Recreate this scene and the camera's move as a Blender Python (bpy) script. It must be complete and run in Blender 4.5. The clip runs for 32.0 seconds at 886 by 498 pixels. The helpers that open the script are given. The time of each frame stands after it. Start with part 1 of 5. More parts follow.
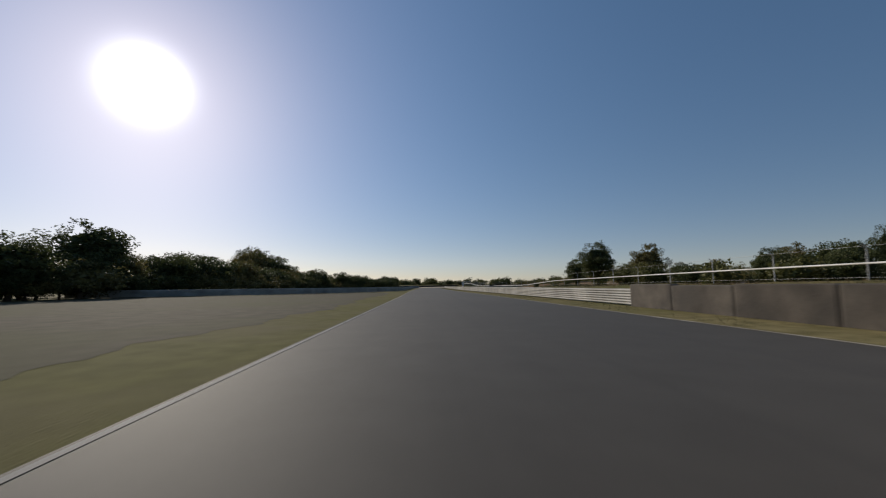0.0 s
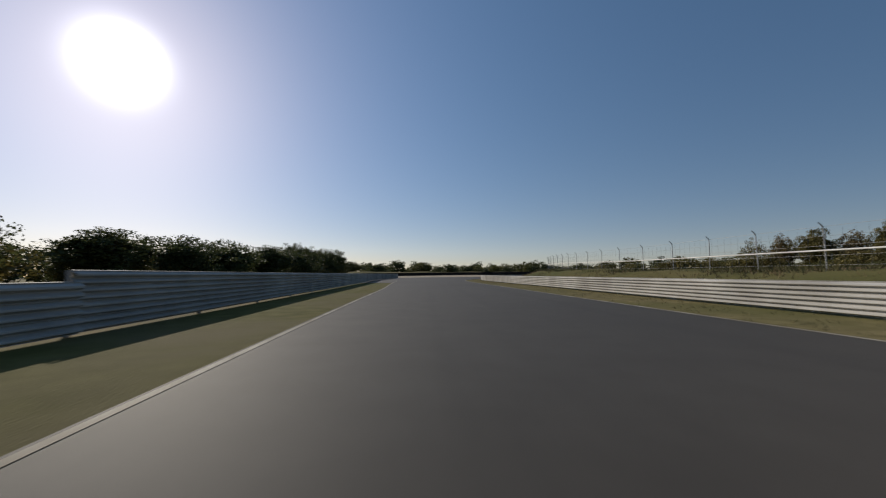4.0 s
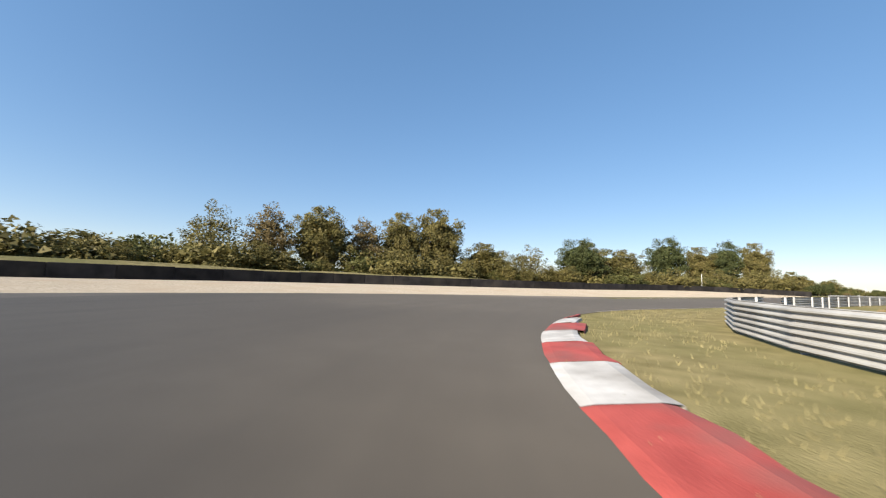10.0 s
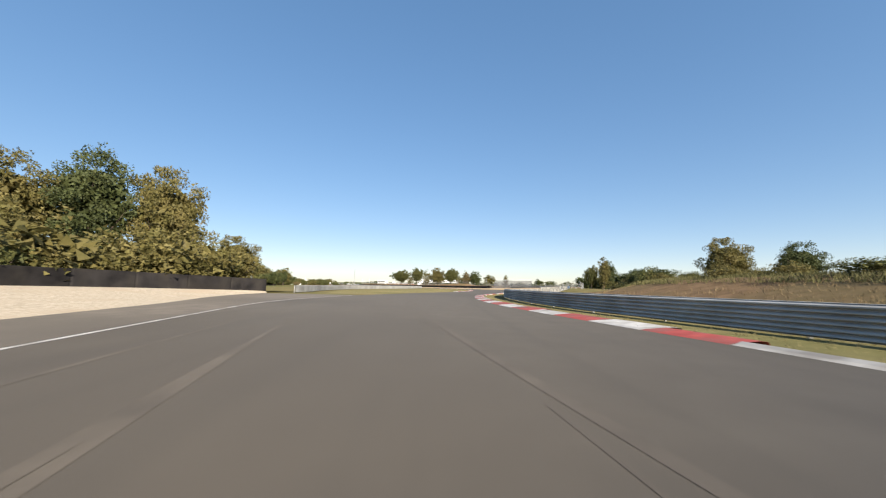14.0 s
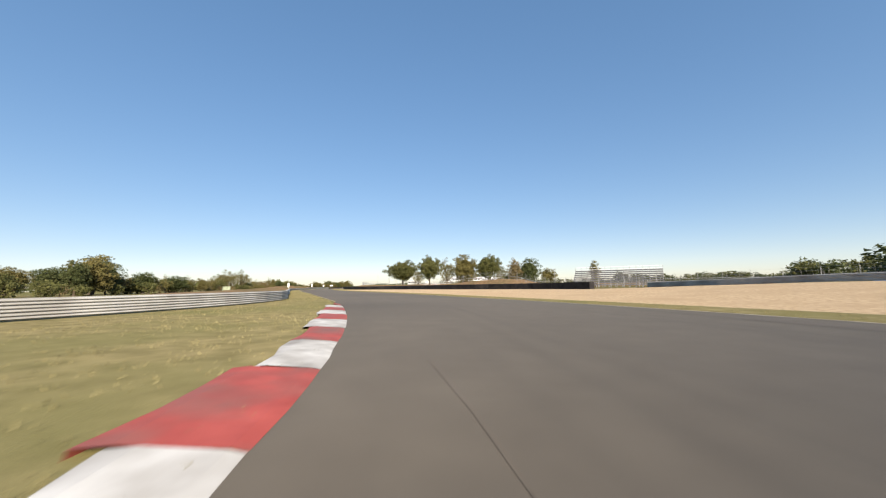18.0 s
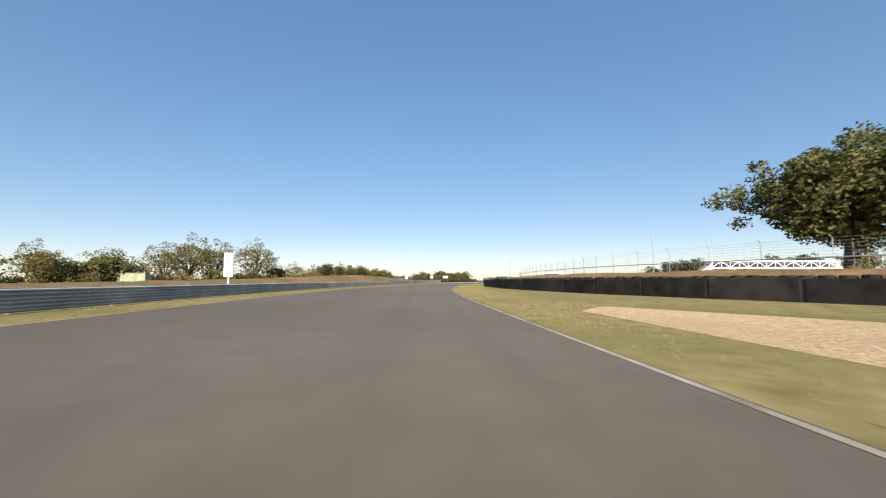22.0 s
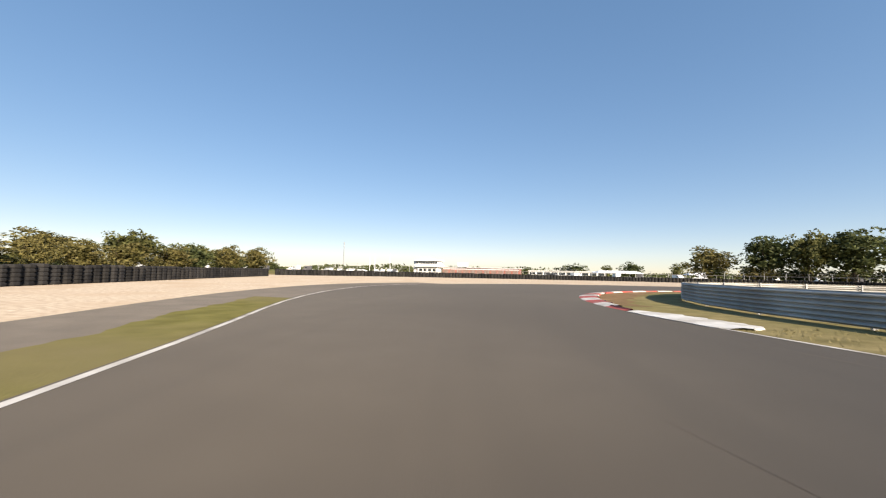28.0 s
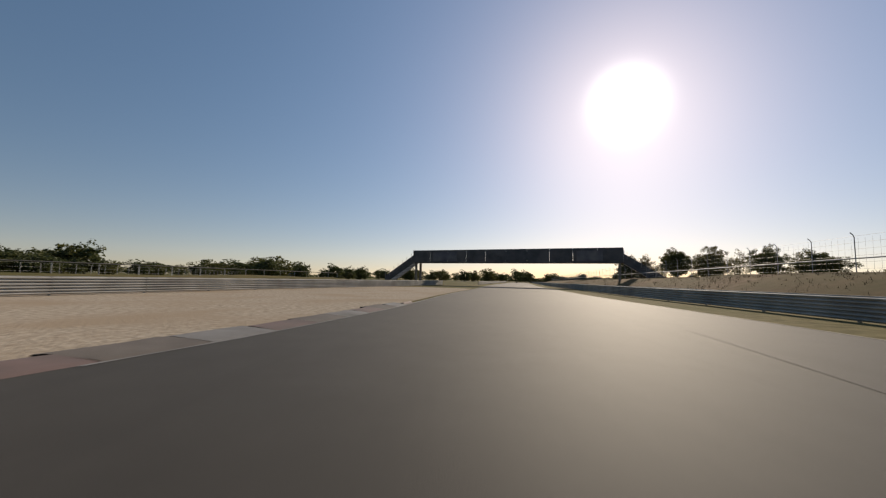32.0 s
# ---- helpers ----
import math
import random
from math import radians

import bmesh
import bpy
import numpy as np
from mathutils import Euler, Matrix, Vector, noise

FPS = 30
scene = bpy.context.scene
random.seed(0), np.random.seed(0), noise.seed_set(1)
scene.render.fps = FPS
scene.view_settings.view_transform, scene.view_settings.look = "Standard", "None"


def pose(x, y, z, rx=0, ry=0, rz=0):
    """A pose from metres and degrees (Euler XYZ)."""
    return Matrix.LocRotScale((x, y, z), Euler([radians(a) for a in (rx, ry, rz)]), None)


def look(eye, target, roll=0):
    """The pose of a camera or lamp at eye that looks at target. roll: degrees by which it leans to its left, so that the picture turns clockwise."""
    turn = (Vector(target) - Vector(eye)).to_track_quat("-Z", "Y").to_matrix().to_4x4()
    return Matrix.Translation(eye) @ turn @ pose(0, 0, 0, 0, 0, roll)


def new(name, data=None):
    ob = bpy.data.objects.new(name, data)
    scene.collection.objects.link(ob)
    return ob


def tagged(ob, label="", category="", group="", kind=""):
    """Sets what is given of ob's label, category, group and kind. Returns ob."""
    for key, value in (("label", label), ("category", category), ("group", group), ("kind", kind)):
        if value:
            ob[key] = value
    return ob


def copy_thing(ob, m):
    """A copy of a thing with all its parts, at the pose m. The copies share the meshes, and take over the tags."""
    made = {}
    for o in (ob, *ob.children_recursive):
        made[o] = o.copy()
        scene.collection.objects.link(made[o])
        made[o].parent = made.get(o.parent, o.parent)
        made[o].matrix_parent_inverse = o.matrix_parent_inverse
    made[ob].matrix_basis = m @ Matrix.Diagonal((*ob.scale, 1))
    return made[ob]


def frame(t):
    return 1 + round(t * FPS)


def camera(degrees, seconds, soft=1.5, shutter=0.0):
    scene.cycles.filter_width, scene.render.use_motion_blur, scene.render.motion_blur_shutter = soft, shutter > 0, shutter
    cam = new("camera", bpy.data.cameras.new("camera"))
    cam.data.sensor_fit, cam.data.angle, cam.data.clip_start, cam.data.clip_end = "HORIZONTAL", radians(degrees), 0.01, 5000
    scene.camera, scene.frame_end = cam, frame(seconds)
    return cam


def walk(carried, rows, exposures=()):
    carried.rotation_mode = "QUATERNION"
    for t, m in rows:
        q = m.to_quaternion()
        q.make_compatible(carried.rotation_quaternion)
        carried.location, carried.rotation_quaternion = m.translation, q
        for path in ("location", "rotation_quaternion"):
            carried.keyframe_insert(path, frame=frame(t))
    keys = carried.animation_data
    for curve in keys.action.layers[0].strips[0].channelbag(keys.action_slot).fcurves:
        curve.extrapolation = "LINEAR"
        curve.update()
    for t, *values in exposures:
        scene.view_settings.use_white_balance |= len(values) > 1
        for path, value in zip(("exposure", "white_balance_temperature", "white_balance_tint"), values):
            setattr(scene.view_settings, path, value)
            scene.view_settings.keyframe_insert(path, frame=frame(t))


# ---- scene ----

# ---- camera and its drive round the circuit ----
cam = camera(98.1, 32.0, soft=1.2, shutter=0.09)
PATH = [
    (0, (0.00, 0.00, 1.0), (-0.000, 1.991, 1.192), -0.64),
    (0.5, (-1.02, 19.04, 1.0), (-1.014, 21.029, 1.190), -0.51),
    (1, (-2.19, 38.28, 1.0), (-2.192, 40.269, 1.180), -0.36),
    (1.5, (-3.21, 57.65, 1.0), (-3.222, 59.645, 1.165), -0.48),
    (2, (-4.62, 76.82, 1.0), (-4.629, 78.819, 1.148), -0.41),
    (2.5, (-5.60, 95.48, 1.0), (-5.603, 97.474, 1.125), -0.42),
    (3, (-6.36, 112.64, 1.0), (-6.358, 114.632, 1.123), -0.64),
    (3.5, (-6.90, 128.33, 1.0), (-6.885, 130.328, 1.123), -0.71),
    (4, (-7.32, 143.03, 1.0), (-7.250, 145.023, 1.130), -0.34),
    (4.5, (-7.47, 156.92, 1.0), (-7.383, 158.912, 1.135), -0.12),
    (5, (-7.61, 170.02, 1.0), (-7.545, 172.016, 1.138), 0.05),
    (5.5, (-7.77, 182.31, 1.0), (-7.689, 184.303, 1.139), 0.23),
    (6, (-7.31, 193.79, 1.0), (-7.060, 195.775, 1.138), 0.78),
    (6.5, (-5.74, 204.57, 1.0), (-5.261, 206.503, 1.123), 0.62),
    (7, (-2.72, 214.77, 1.0), (-1.973, 216.618, 1.152), 0.43),
    (7.5, (1.75, 224.24, 1.0), (2.773, 225.946, 1.157), 1.12),
    (8, (7.31, 232.64, 1.0), (8.646, 234.127, 1.148), 1.66),
    (8.5, (14.37, 239.08, 1.0), (16.010, 240.209, 1.140), 1.71),
    (9, (22.22, 243.41, 1.0), (24.093, 244.095, 1.149), 1.99),
    (9.5, (30.42, 245.49, 1.0), (32.403, 245.684, 1.153), 1.57),
    (10, (38.74, 245.50, 1.0), (40.713, 245.193, 1.170), 1.84),
    (10.5, (46.91, 243.19, 1.0), (48.753, 242.433, 1.192), 1.92),
    (11, (55.07, 239.06, 1.0), (56.706, 237.931, 1.192), 2.18),
    (11.5, (62.78, 232.98, 1.0), (64.154, 231.543, 1.200), 2.38),
    (12, (69.74, 225.13, 1.0), (70.809, 223.448, 1.186), 1.93),
    (12.5, (75.41, 215.61, 1.0), (76.174, 213.771, 1.198), 1.58),
    (13, (80.28, 204.86, 1.0), (80.885, 202.962, 1.204), 0.81),
    (13.5, (84.49, 193.10, 1.0), (85.021, 191.186, 1.194), 0.30),
    (14, (88.16, 180.56, 1.0), (88.608, 178.620, 1.191), 0.95),
    (14.5, (92.05, 167.58, 1.0), (92.329, 165.605, 1.189), 0.64),
    (15, (94.25, 153.52, 1.0), (94.369, 151.530, 1.192), 0.30),
    (15.5, (95.51, 138.72, 1.0), (95.518, 136.733, 1.196), 0.09),
    (16, (96.18, 123.51, 1.0), (96.135, 121.519, 1.201), -0.07),
    (16.5, (96.89, 108.17, 1.0), (96.898, 106.176, 1.208), -0.27),
    (17, (98.26, 92.87, 1.0), (98.471, 90.889, 1.196), -1.02),
    (17.5, (101.77, 77.80, 1.0), (102.241, 75.861, 1.195), -0.81),
    (18, (106.98, 63.25, 1.0), (107.668, 61.387, 1.190), -0.84),
    (18.5, (113.84, 49.33, 1.0), (114.716, 47.546, 1.188), -0.63),
    (19, (122.41, 35.79, 1.0), (123.440, 34.079, 1.178), -0.46),
    (19.5, (132.38, 22.44, 1.0), (133.506, 20.796, 1.181), -0.52),
    (20, (142.98, 9.45, 1.0), (144.158, 7.844, 1.170), -1.01),
    (20.5, (153.90, -3.46, 1.0), (155.106, -5.051, 1.164), -0.70),
    (21, (164.89, -16.88, 1.0), (166.104, -18.461, 1.167), -0.58),
    (21.5, (176.18, -30.54, 1.0), (177.392, -32.126, 1.164), -0.49),
    (22, (187.70, -44.37, 1.0), (188.884, -45.971, 1.162), -0.06),
    (22.5, (198.93, -58.19, 1.0), (200.063, -59.832, 1.167), 0.57),
    (23, (209.69, -71.92, 1.0), (210.752, -73.603, 1.170), 0.62),
    (23.5, (219.52, -86.12, 1.0), (220.511, -87.851, 1.173), 1.25),
    (24, (228.60, -100.60, 1.0), (229.527, -102.360, 1.161), 0.76),
    (24.5, (237.05, -114.94, 1.0), (237.926, -116.730, 1.161), 0.51),
    (25, (244.82, -129.09, 1.0), (245.652, -130.901, 1.154), 0.55),
    (25.5, (252.07, -143.22, 1.0), (252.837, -145.063, 1.152), 0.73),
    (26, (258.71, -156.77, 1.0), (259.490, -158.604, 1.148), 0.42),
    (26.5, (264.87, -169.17, 1.0), (265.662, -171.004, 1.143), 0.29),
    (27, (270.19, -180.29, 1.0), (270.913, -182.152, 1.136), 0.28),
    (27.5, (274.27, -190.20, 1.0), (274.846, -192.111, 1.127), 0.41),
    (28, (277.45, -198.94, 1.0), (277.825, -200.899, 1.121), 1.30),
    (28.5, (279.00, -207.19, 1.0), (279.025, -209.183, 1.117), 1.79),
    (29, (278.20, -215.32, 1.0), (277.686, -217.252, 1.116), 2.33),
    (29.5, (275.19, -222.60, 1.0), (274.085, -224.267, 1.117), 2.38),
    (30, (270.19, -228.81, 1.0), (268.635, -230.066, 1.126), 1.73),
    (30.5, (263.01, -233.38, 1.0), (261.139, -234.090, 1.142), 1.68),
    (31, (254.15, -235.49, 1.0), (252.163, -235.605, 1.164), 1.87),
    (31.5, (244.72, -235.38, 1.0), (242.767, -234.978, 1.170), 1.22),
    (32, (235.11, -232.78, 1.0), (233.308, -231.930, 1.158), 1.25),
]
EXPOSURES = [(0, -0.34, 6500, 10), (6, -0.34, 6500, 10), (7, 0.06, 6500, 10), (8, 0.41, 6500, 9), (9, 0.66, 6500, 9), (10, 1.08, 6500, 9), (14, 1.04, 6550, 9), (17, 1.0, 6700, 10), (25, 1.0, 6700, 10), (28, 1.06, 7000, 12), (30.2, 1.04, 7200, 12), (31.2, 0.46, 7300, 13), (32, -0.14, 7300, 12)]
walk(cam, [(t, look(eye, target, roll)) for t, eye, target, roll in PATH], EXPOSURES)

# ---- sky and sun ----
SUN_AZ, SUN_EL = radians(38.8), radians(23.5)      # azimuth counted to the left from +y
world = bpy.data.worlds.new("sky")
scene.world = world
world.use_nodes = True
wn = world.node_tree.nodes
sky = wn.new("ShaderNodeTexSky")
sky.sky_type, sky.sun_disc = "NISHITA", False
sky.sun_elevation, sky.sun_rotation = SUN_EL, -SUN_AZ
sky.air_density, sky.dust_density, sky.ozone_density, sky.altitude = 0.9, 0.7, 1.5, 1200
wn["Background"].inputs[1].default_value = 0.165
haze, depth = wn.new("ShaderNodeGamma"), wn.new("ShaderNodeHueSaturation")
haze.inputs["Gamma"].default_value, depth.inputs["Saturation"].default_value = 0.54, 1.62
world.node_tree.links.new(sky.outputs[0], haze.inputs["Color"])
world.node_tree.links.new(haze.outputs["Color"], depth.inputs["Color"])
tint = wn.new("ShaderNodeMix")
tint.data_type, tint.blend_type = "RGBA", "MULTIPLY"
tint.inputs["Factor"].default_value, tint.inputs["B"].default_value = 1.0, (1.05, 0.985, 1.02, 1)
world.node_tree.links.new(depth.outputs["Color"], tint.inputs["A"])
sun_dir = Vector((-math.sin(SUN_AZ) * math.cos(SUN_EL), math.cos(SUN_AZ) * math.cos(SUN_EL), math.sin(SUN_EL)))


def sky_math(op, a, b=None):
    nd = wn.new("ShaderNodeMath")
    nd.operation = op
    for k, v in enumerate((a, b)):
        if isinstance(v, (int, float)):
            nd.inputs[k].default_value = v
        elif v is not None:
            world.node_tree.links.new(v, nd.inputs[k])
    return nd.outputs[0]


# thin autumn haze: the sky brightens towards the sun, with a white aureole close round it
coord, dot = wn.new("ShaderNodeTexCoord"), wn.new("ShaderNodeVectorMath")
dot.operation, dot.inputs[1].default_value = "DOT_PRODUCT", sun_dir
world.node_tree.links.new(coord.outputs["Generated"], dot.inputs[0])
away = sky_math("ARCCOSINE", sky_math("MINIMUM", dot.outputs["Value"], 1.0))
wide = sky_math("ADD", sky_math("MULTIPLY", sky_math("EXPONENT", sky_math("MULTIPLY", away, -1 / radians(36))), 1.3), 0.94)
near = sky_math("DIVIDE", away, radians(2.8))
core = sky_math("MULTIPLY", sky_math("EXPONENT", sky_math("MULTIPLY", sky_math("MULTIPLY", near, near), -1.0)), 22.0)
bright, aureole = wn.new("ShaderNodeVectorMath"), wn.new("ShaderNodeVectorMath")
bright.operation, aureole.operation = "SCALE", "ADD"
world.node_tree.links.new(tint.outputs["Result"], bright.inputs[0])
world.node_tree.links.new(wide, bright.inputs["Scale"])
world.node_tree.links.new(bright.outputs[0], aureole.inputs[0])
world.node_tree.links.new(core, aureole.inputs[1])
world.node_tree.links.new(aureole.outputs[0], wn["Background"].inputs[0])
lamp = new("sun", bpy.data.lights.new("sun", "SUN"))
lamp.data.energy, lamp.data.angle, lamp.data.color = 5.0, radians(0.53), (1.0, 0.9, 0.76)
lamp.matrix_world = look(sun_dir * 300, (0, 0, 0))


# ---- materials ----
def material(name, dark, light, rough=0.8, scale=3.0, metal=0.0, bump=0.15, bump_scale=40.0, stain=None, stain_scale=0.15, island=False, spec=0.3):
    """Two-scale noise colour with bump; stain: a third colour in large soft patches."""
    m = bpy.data.materials.new(name)
    m.use_nodes = True
    nt = m.node_tree
    n, link = nt.nodes, nt.links.new
    b = n["Principled BSDF"]
    b.inputs["Roughness"].default_value, b.inputs["Metallic"].default_value = rough, metal
    b.inputs["Specular IOR Level"].default_value = spec
    b.inputs["Diffuse Roughness"].default_value = 0.0 if rough < 0.76 else 0.2 if spec < 0.1 else 0.6
    pos = n.new("ShaderNodeNewGeometry")
    fine = n.new("ShaderNodeTexNoise")
    fine.inputs["Scale"].default_value, fine.inputs["Detail"].default_value = scale, 6
    link(pos.outputs["Position"], fine.inputs["Vector"])
    ramp = n.new("ShaderNodeValToRGB")
    ramp.color_ramp.elements[0].position, ramp.color_ramp.elements[1].position = 0.3, 0.7
    ramp.color_ramp.elements[0].color, ramp.color_ramp.elements[1].color = (*dark, 1), (*light, 1)
    link(fine.outputs["Fac"], ramp.inputs["Fac"])
    colour = ramp.outputs["Color"]
    if stain:
        big = n.new("ShaderNodeTexNoise")
        big.inputs["Scale"].default_value, big.inputs["Detail"].default_value = stain_scale, 4
        link(pos.outputs["Position"], big.inputs["Vector"])
        edge = n.new("ShaderNodeMapRange")
        edge.inputs["From Min"].default_value, edge.inputs["From Max"].default_value = 0.45, 0.68
        link(big.outputs["Fac"], edge.inputs["Value"])
        mix = n.new("ShaderNodeMix")
        mix.data_type = "RGBA"
        link(edge.outputs["Result"], mix.inputs["Factor"])
        link(colour, mix.inputs["A"])
        mix.inputs["B"].default_value = (*stain, 1)
        colour = mix.outputs["Result"]
    if island:
        src = n.new("ShaderNodeObjectInfo") if island == "object" else pos
        out = src.outputs["Random"] if island == "object" else pos.outputs["Random Per Island"]
        hsv = n.new("ShaderNodeHueSaturation")
        val = n.new("ShaderNodeMapRange")
        val.inputs["To Min"].default_value, val.inputs["To Max"].default_value = 0.72, 1.28
        link(out, val.inputs["Value"])
        link(val.outputs["Result"], hsv.inputs["Value"])
        link(colour, hsv.inputs["Color"])
        colour = hsv.outputs["Color"]
    link(colour, b.inputs["Base Color"])
    if bump:
        bn, bt = n.new("ShaderNodeBump"), n.new("ShaderNodeTexNoise")
        bt.inputs["Scale"].default_value, bt.inputs["Detail"].default_value = bump_scale, 3
        link(pos.outputs["Position"], bt.inputs["Vector"])
        bn.inputs["Strength"].default_value, bn.inputs["Distance"].default_value = bump, 0.02
        link(bt.outputs["Fac"], bn.inputs["Height"])
        link(bn.outputs["Normal"], b.inputs["Normal"])
    return m


def asphalt(name, dark, light, groove):
    """Asphalt with rubbered streaks that follow the lane (UV: along, across in metres)."""
    m = material(name, dark, light, 0.78, 1.3, bump=0.16, bump_scale=140, stain=tuple(v * 0.88 for v in dark), stain_scale=0.07)
    nt = m.node_tree
    n, link = nt.nodes, nt.links.new
    b = n["Principled BSDF"]
    base = b.inputs["Base Color"].links[0].from_socket
    uv, mp, streak, rng, mix = n.new("ShaderNodeUVMap"), n.new("ShaderNodeMapping"), n.new("ShaderNodeTexNoise"), n.new("ShaderNodeMapRange"), n.new("ShaderNodeMix")
    mp.inputs["Scale"].default_value = (0.02, 1.4, 1)
    streak.inputs["Scale"].default_value, streak.inputs["Detail"].default_value = 1.0, 5
    link(uv.outputs["UV"], mp.inputs["Vector"])
    link(mp.outputs["Vector"], streak.inputs["Vector"])
    link(streak.outputs["Fac"], rng.inputs["Value"])
    rng.inputs["From Min"].default_value, rng.inputs["From Max"].default_value, rng.inputs["To Max"].default_value = 0.5, 0.75, 0.4
    mix.data_type = "RGBA"
    link(rng.outputs["Result"], mix.inputs["Factor"])
    link(base, mix.inputs["A"])
    mix.inputs["B"].default_value = (*groove, 1)
    link(mix.outputs["Result"], b.inputs["Base Color"])
    return m


def leafy(name, dark, light):
    m = material(name, dark, light, 0.65, 0.6, bump=0, island=True, spec=0.25)
    b = m.node_tree.nodes["Principled BSDF"]
    n, link = m.node_tree.nodes, m.node_tree.links.new
    tr, mixs, out = n.new("ShaderNodeBsdfTranslucent"), n.new("ShaderNodeMixShader"), n["Material Output"]
    link(b.inputs["Base Color"].links[0].from_socket, tr.inputs["Color"])
    mixs.inputs[0].default_value = 0.3
    link(b.outputs[0], mixs.inputs[1])
    link(tr.outputs[0], mixs.inputs[2])
    link(mixs.outputs[0], out.inputs["Surface"])
    return m


ASPHALT = asphalt("asphalt", (0.0716, 0.0605, 0.0474), (0.0855, 0.0728, 0.0571), (0.0513, 0.0441, 0.0353))
APRON = asphalt("old_asphalt", (0.167, 0.134, 0.104), (0.239, 0.195, 0.154), (0.137, 0.111, 0.0881))
OLD_APRON = material("dusty_apron", (0.088, 0.076, 0.052), (0.135, 0.117, 0.08), 0.95, 1.4, bump=0.6, bump_scale=40, stain=(0.105, 0.1, 0.052), stain_scale=0.1, spec=0.04)
RUNOFF = asphalt("runoff_asphalt", (0.0906, 0.0768, 0.0602), (0.128, 0.108, 0.085), (0.0715, 0.0602, 0.0474))
GRASS = material("mown_grass", (0.139, 0.118, 0.0515), (0.264, 0.216, 0.104), 0.95, 1.6, bump=0.9, bump_scale=30, stain=(0.152, 0.14, 0.0561), stain_scale=0.16, spec=0.04)
GREEN = material("green_verge", (0.101, 0.0941, 0.0269), (0.163, 0.146, 0.05), 0.95, 1.8, bump=0.9, bump_scale=30, stain=(0.154, 0.13, 0.0625), stain_scale=0.25, spec=0.04)
MEADOW = material("meadow", (0.111, 0.0983, 0.0385), (0.197, 0.154, 0.0684), 0.95, 0.4, bump=1.0, bump_scale=4, stain=(0.0855, 0.103, 0.0299), stain_scale=0.02, spec=0.04)
BANK = material("dry_bank", (0.133, 0.0859, 0.0456), (0.234, 0.15, 0.0827), 0.95, 1.2, bump=1.0, bump_scale=12, stain=(0.121, 0.101, 0.0472), stain_scale=0.1, spec=0.04)
GRAVEL = material("gravel", (0.366, 0.296, 0.21), (0.622, 0.529, 0.399), 0.95, 7.0, bump=1.0, bump_scale=14, stain=(0.464, 0.369, 0.263), stain_scale=0.3, spec=0.04)
SAND = material("sandy_gravel", (0.352, 0.246, 0.146), (0.585, 0.441, 0.278), 0.95, 5.0, bump=1.0, bump_scale=12, stain=(0.42, 0.302, 0.183), stain_scale=0.25, spec=0.04)
for m in (GRAVEL, SAND):
    m.node_tree.nodes["Bump"].inputs["Distance"].default_value = 0.09
WHITE = material("white_paint", (0.6, 0.58, 0.54), (0.8, 0.78, 0.74), 0.6, 1.5, bump=0.1, stain=(0.5, 0.48, 0.44), stain_scale=0.8)
RED = material("red_paint", (0.331, 0.0552, 0.0414), (0.478, 0.092, 0.069), 0.7, 2.5, bump=0.2, stain=(0.248, 0.101, 0.0782), stain_scale=0.9)
KERB_WHITE = material("dirty_white_paint", (0.46, 0.423, 0.368), (0.681, 0.644, 0.58), 0.7, 2.5, bump=0.2, stain=(0.294, 0.262, 0.221), stain_scale=0.9)
STEEL = material("galvanised_steel", (0.37, 0.36, 0.335), (0.5, 0.485, 0.45), 0.65, 0.9, 0.0, 0.05, 20, stain=(0.32, 0.305, 0.28), stain_scale=0.5, spec=0.02)
TAN_GRAVEL = material("tan_gravel", (0.33, 0.262, 0.19), (0.57, 0.475, 0.365), 0.95, 6.0, bump=1.0, bump_scale=14, stain=(0.41, 0.315, 0.22), stain_scale=0.3, spec=0.04)
GOLD_GRASS = material("golden_grass", (0.165, 0.125, 0.052), (0.285, 0.215, 0.1), 0.95, 1.4, bump=0.9, bump_scale=30, stain=(0.15, 0.13, 0.05), stain_scale=0.2, spec=0.04)
SLAB = material("chipped_white_paint", (0.5, 0.48, 0.44), (0.74, 0.72, 0.67), 0.75, 2.2, bump=0.4, bump_scale=25, stain=(0.4, 0.37, 0.32), stain_scale=1.2)
YELLOWED = material("yellowed_line_paint", (0.3, 0.24, 0.11), (0.52, 0.43, 0.22), 0.7, 1.1, bump=0.2, stain=(0.24, 0.2, 0.11), stain_scale=0.5, spec=0.05)
WORN = material("worn_line_paint", (0.205, 0.18, 0.137), (0.513, 0.47, 0.385), 0.7, 1.1, bump=0.2, stain=(0.257, 0.222, 0.162), stain_scale=0.5, spec=0.04)
POST = material("post_steel", (0.28, 0.28, 0.28), (0.4, 0.4, 0.4), 0.55, 3.0, 0.6, 0.05)
RUBBER = material("tyre_rubber", (0.011, 0.011, 0.012), (0.026, 0.025, 0.024), 0.75, 2.0, bump=0.2, stain=(0.03, 0.028, 0.026), stain_scale=0.9, island="object", spec=0.12)
BELT = material("conveyor_belt", (0.012, 0.011, 0.011), (0.03, 0.027, 0.026), 0.7, 1.0, bump=0.4, bump_scale=6, stain=(0.035, 0.031, 0.027), stain_scale=0.6, island="object", spec=0.08)
CONCRETE = material("concrete", (0.205, 0.184, 0.158), (0.342, 0.308, 0.265), 0.85, 1.2, bump=0.3, bump_scale=30, stain=(0.128, 0.111, 0.094), stain_scale=0.5, island="object")
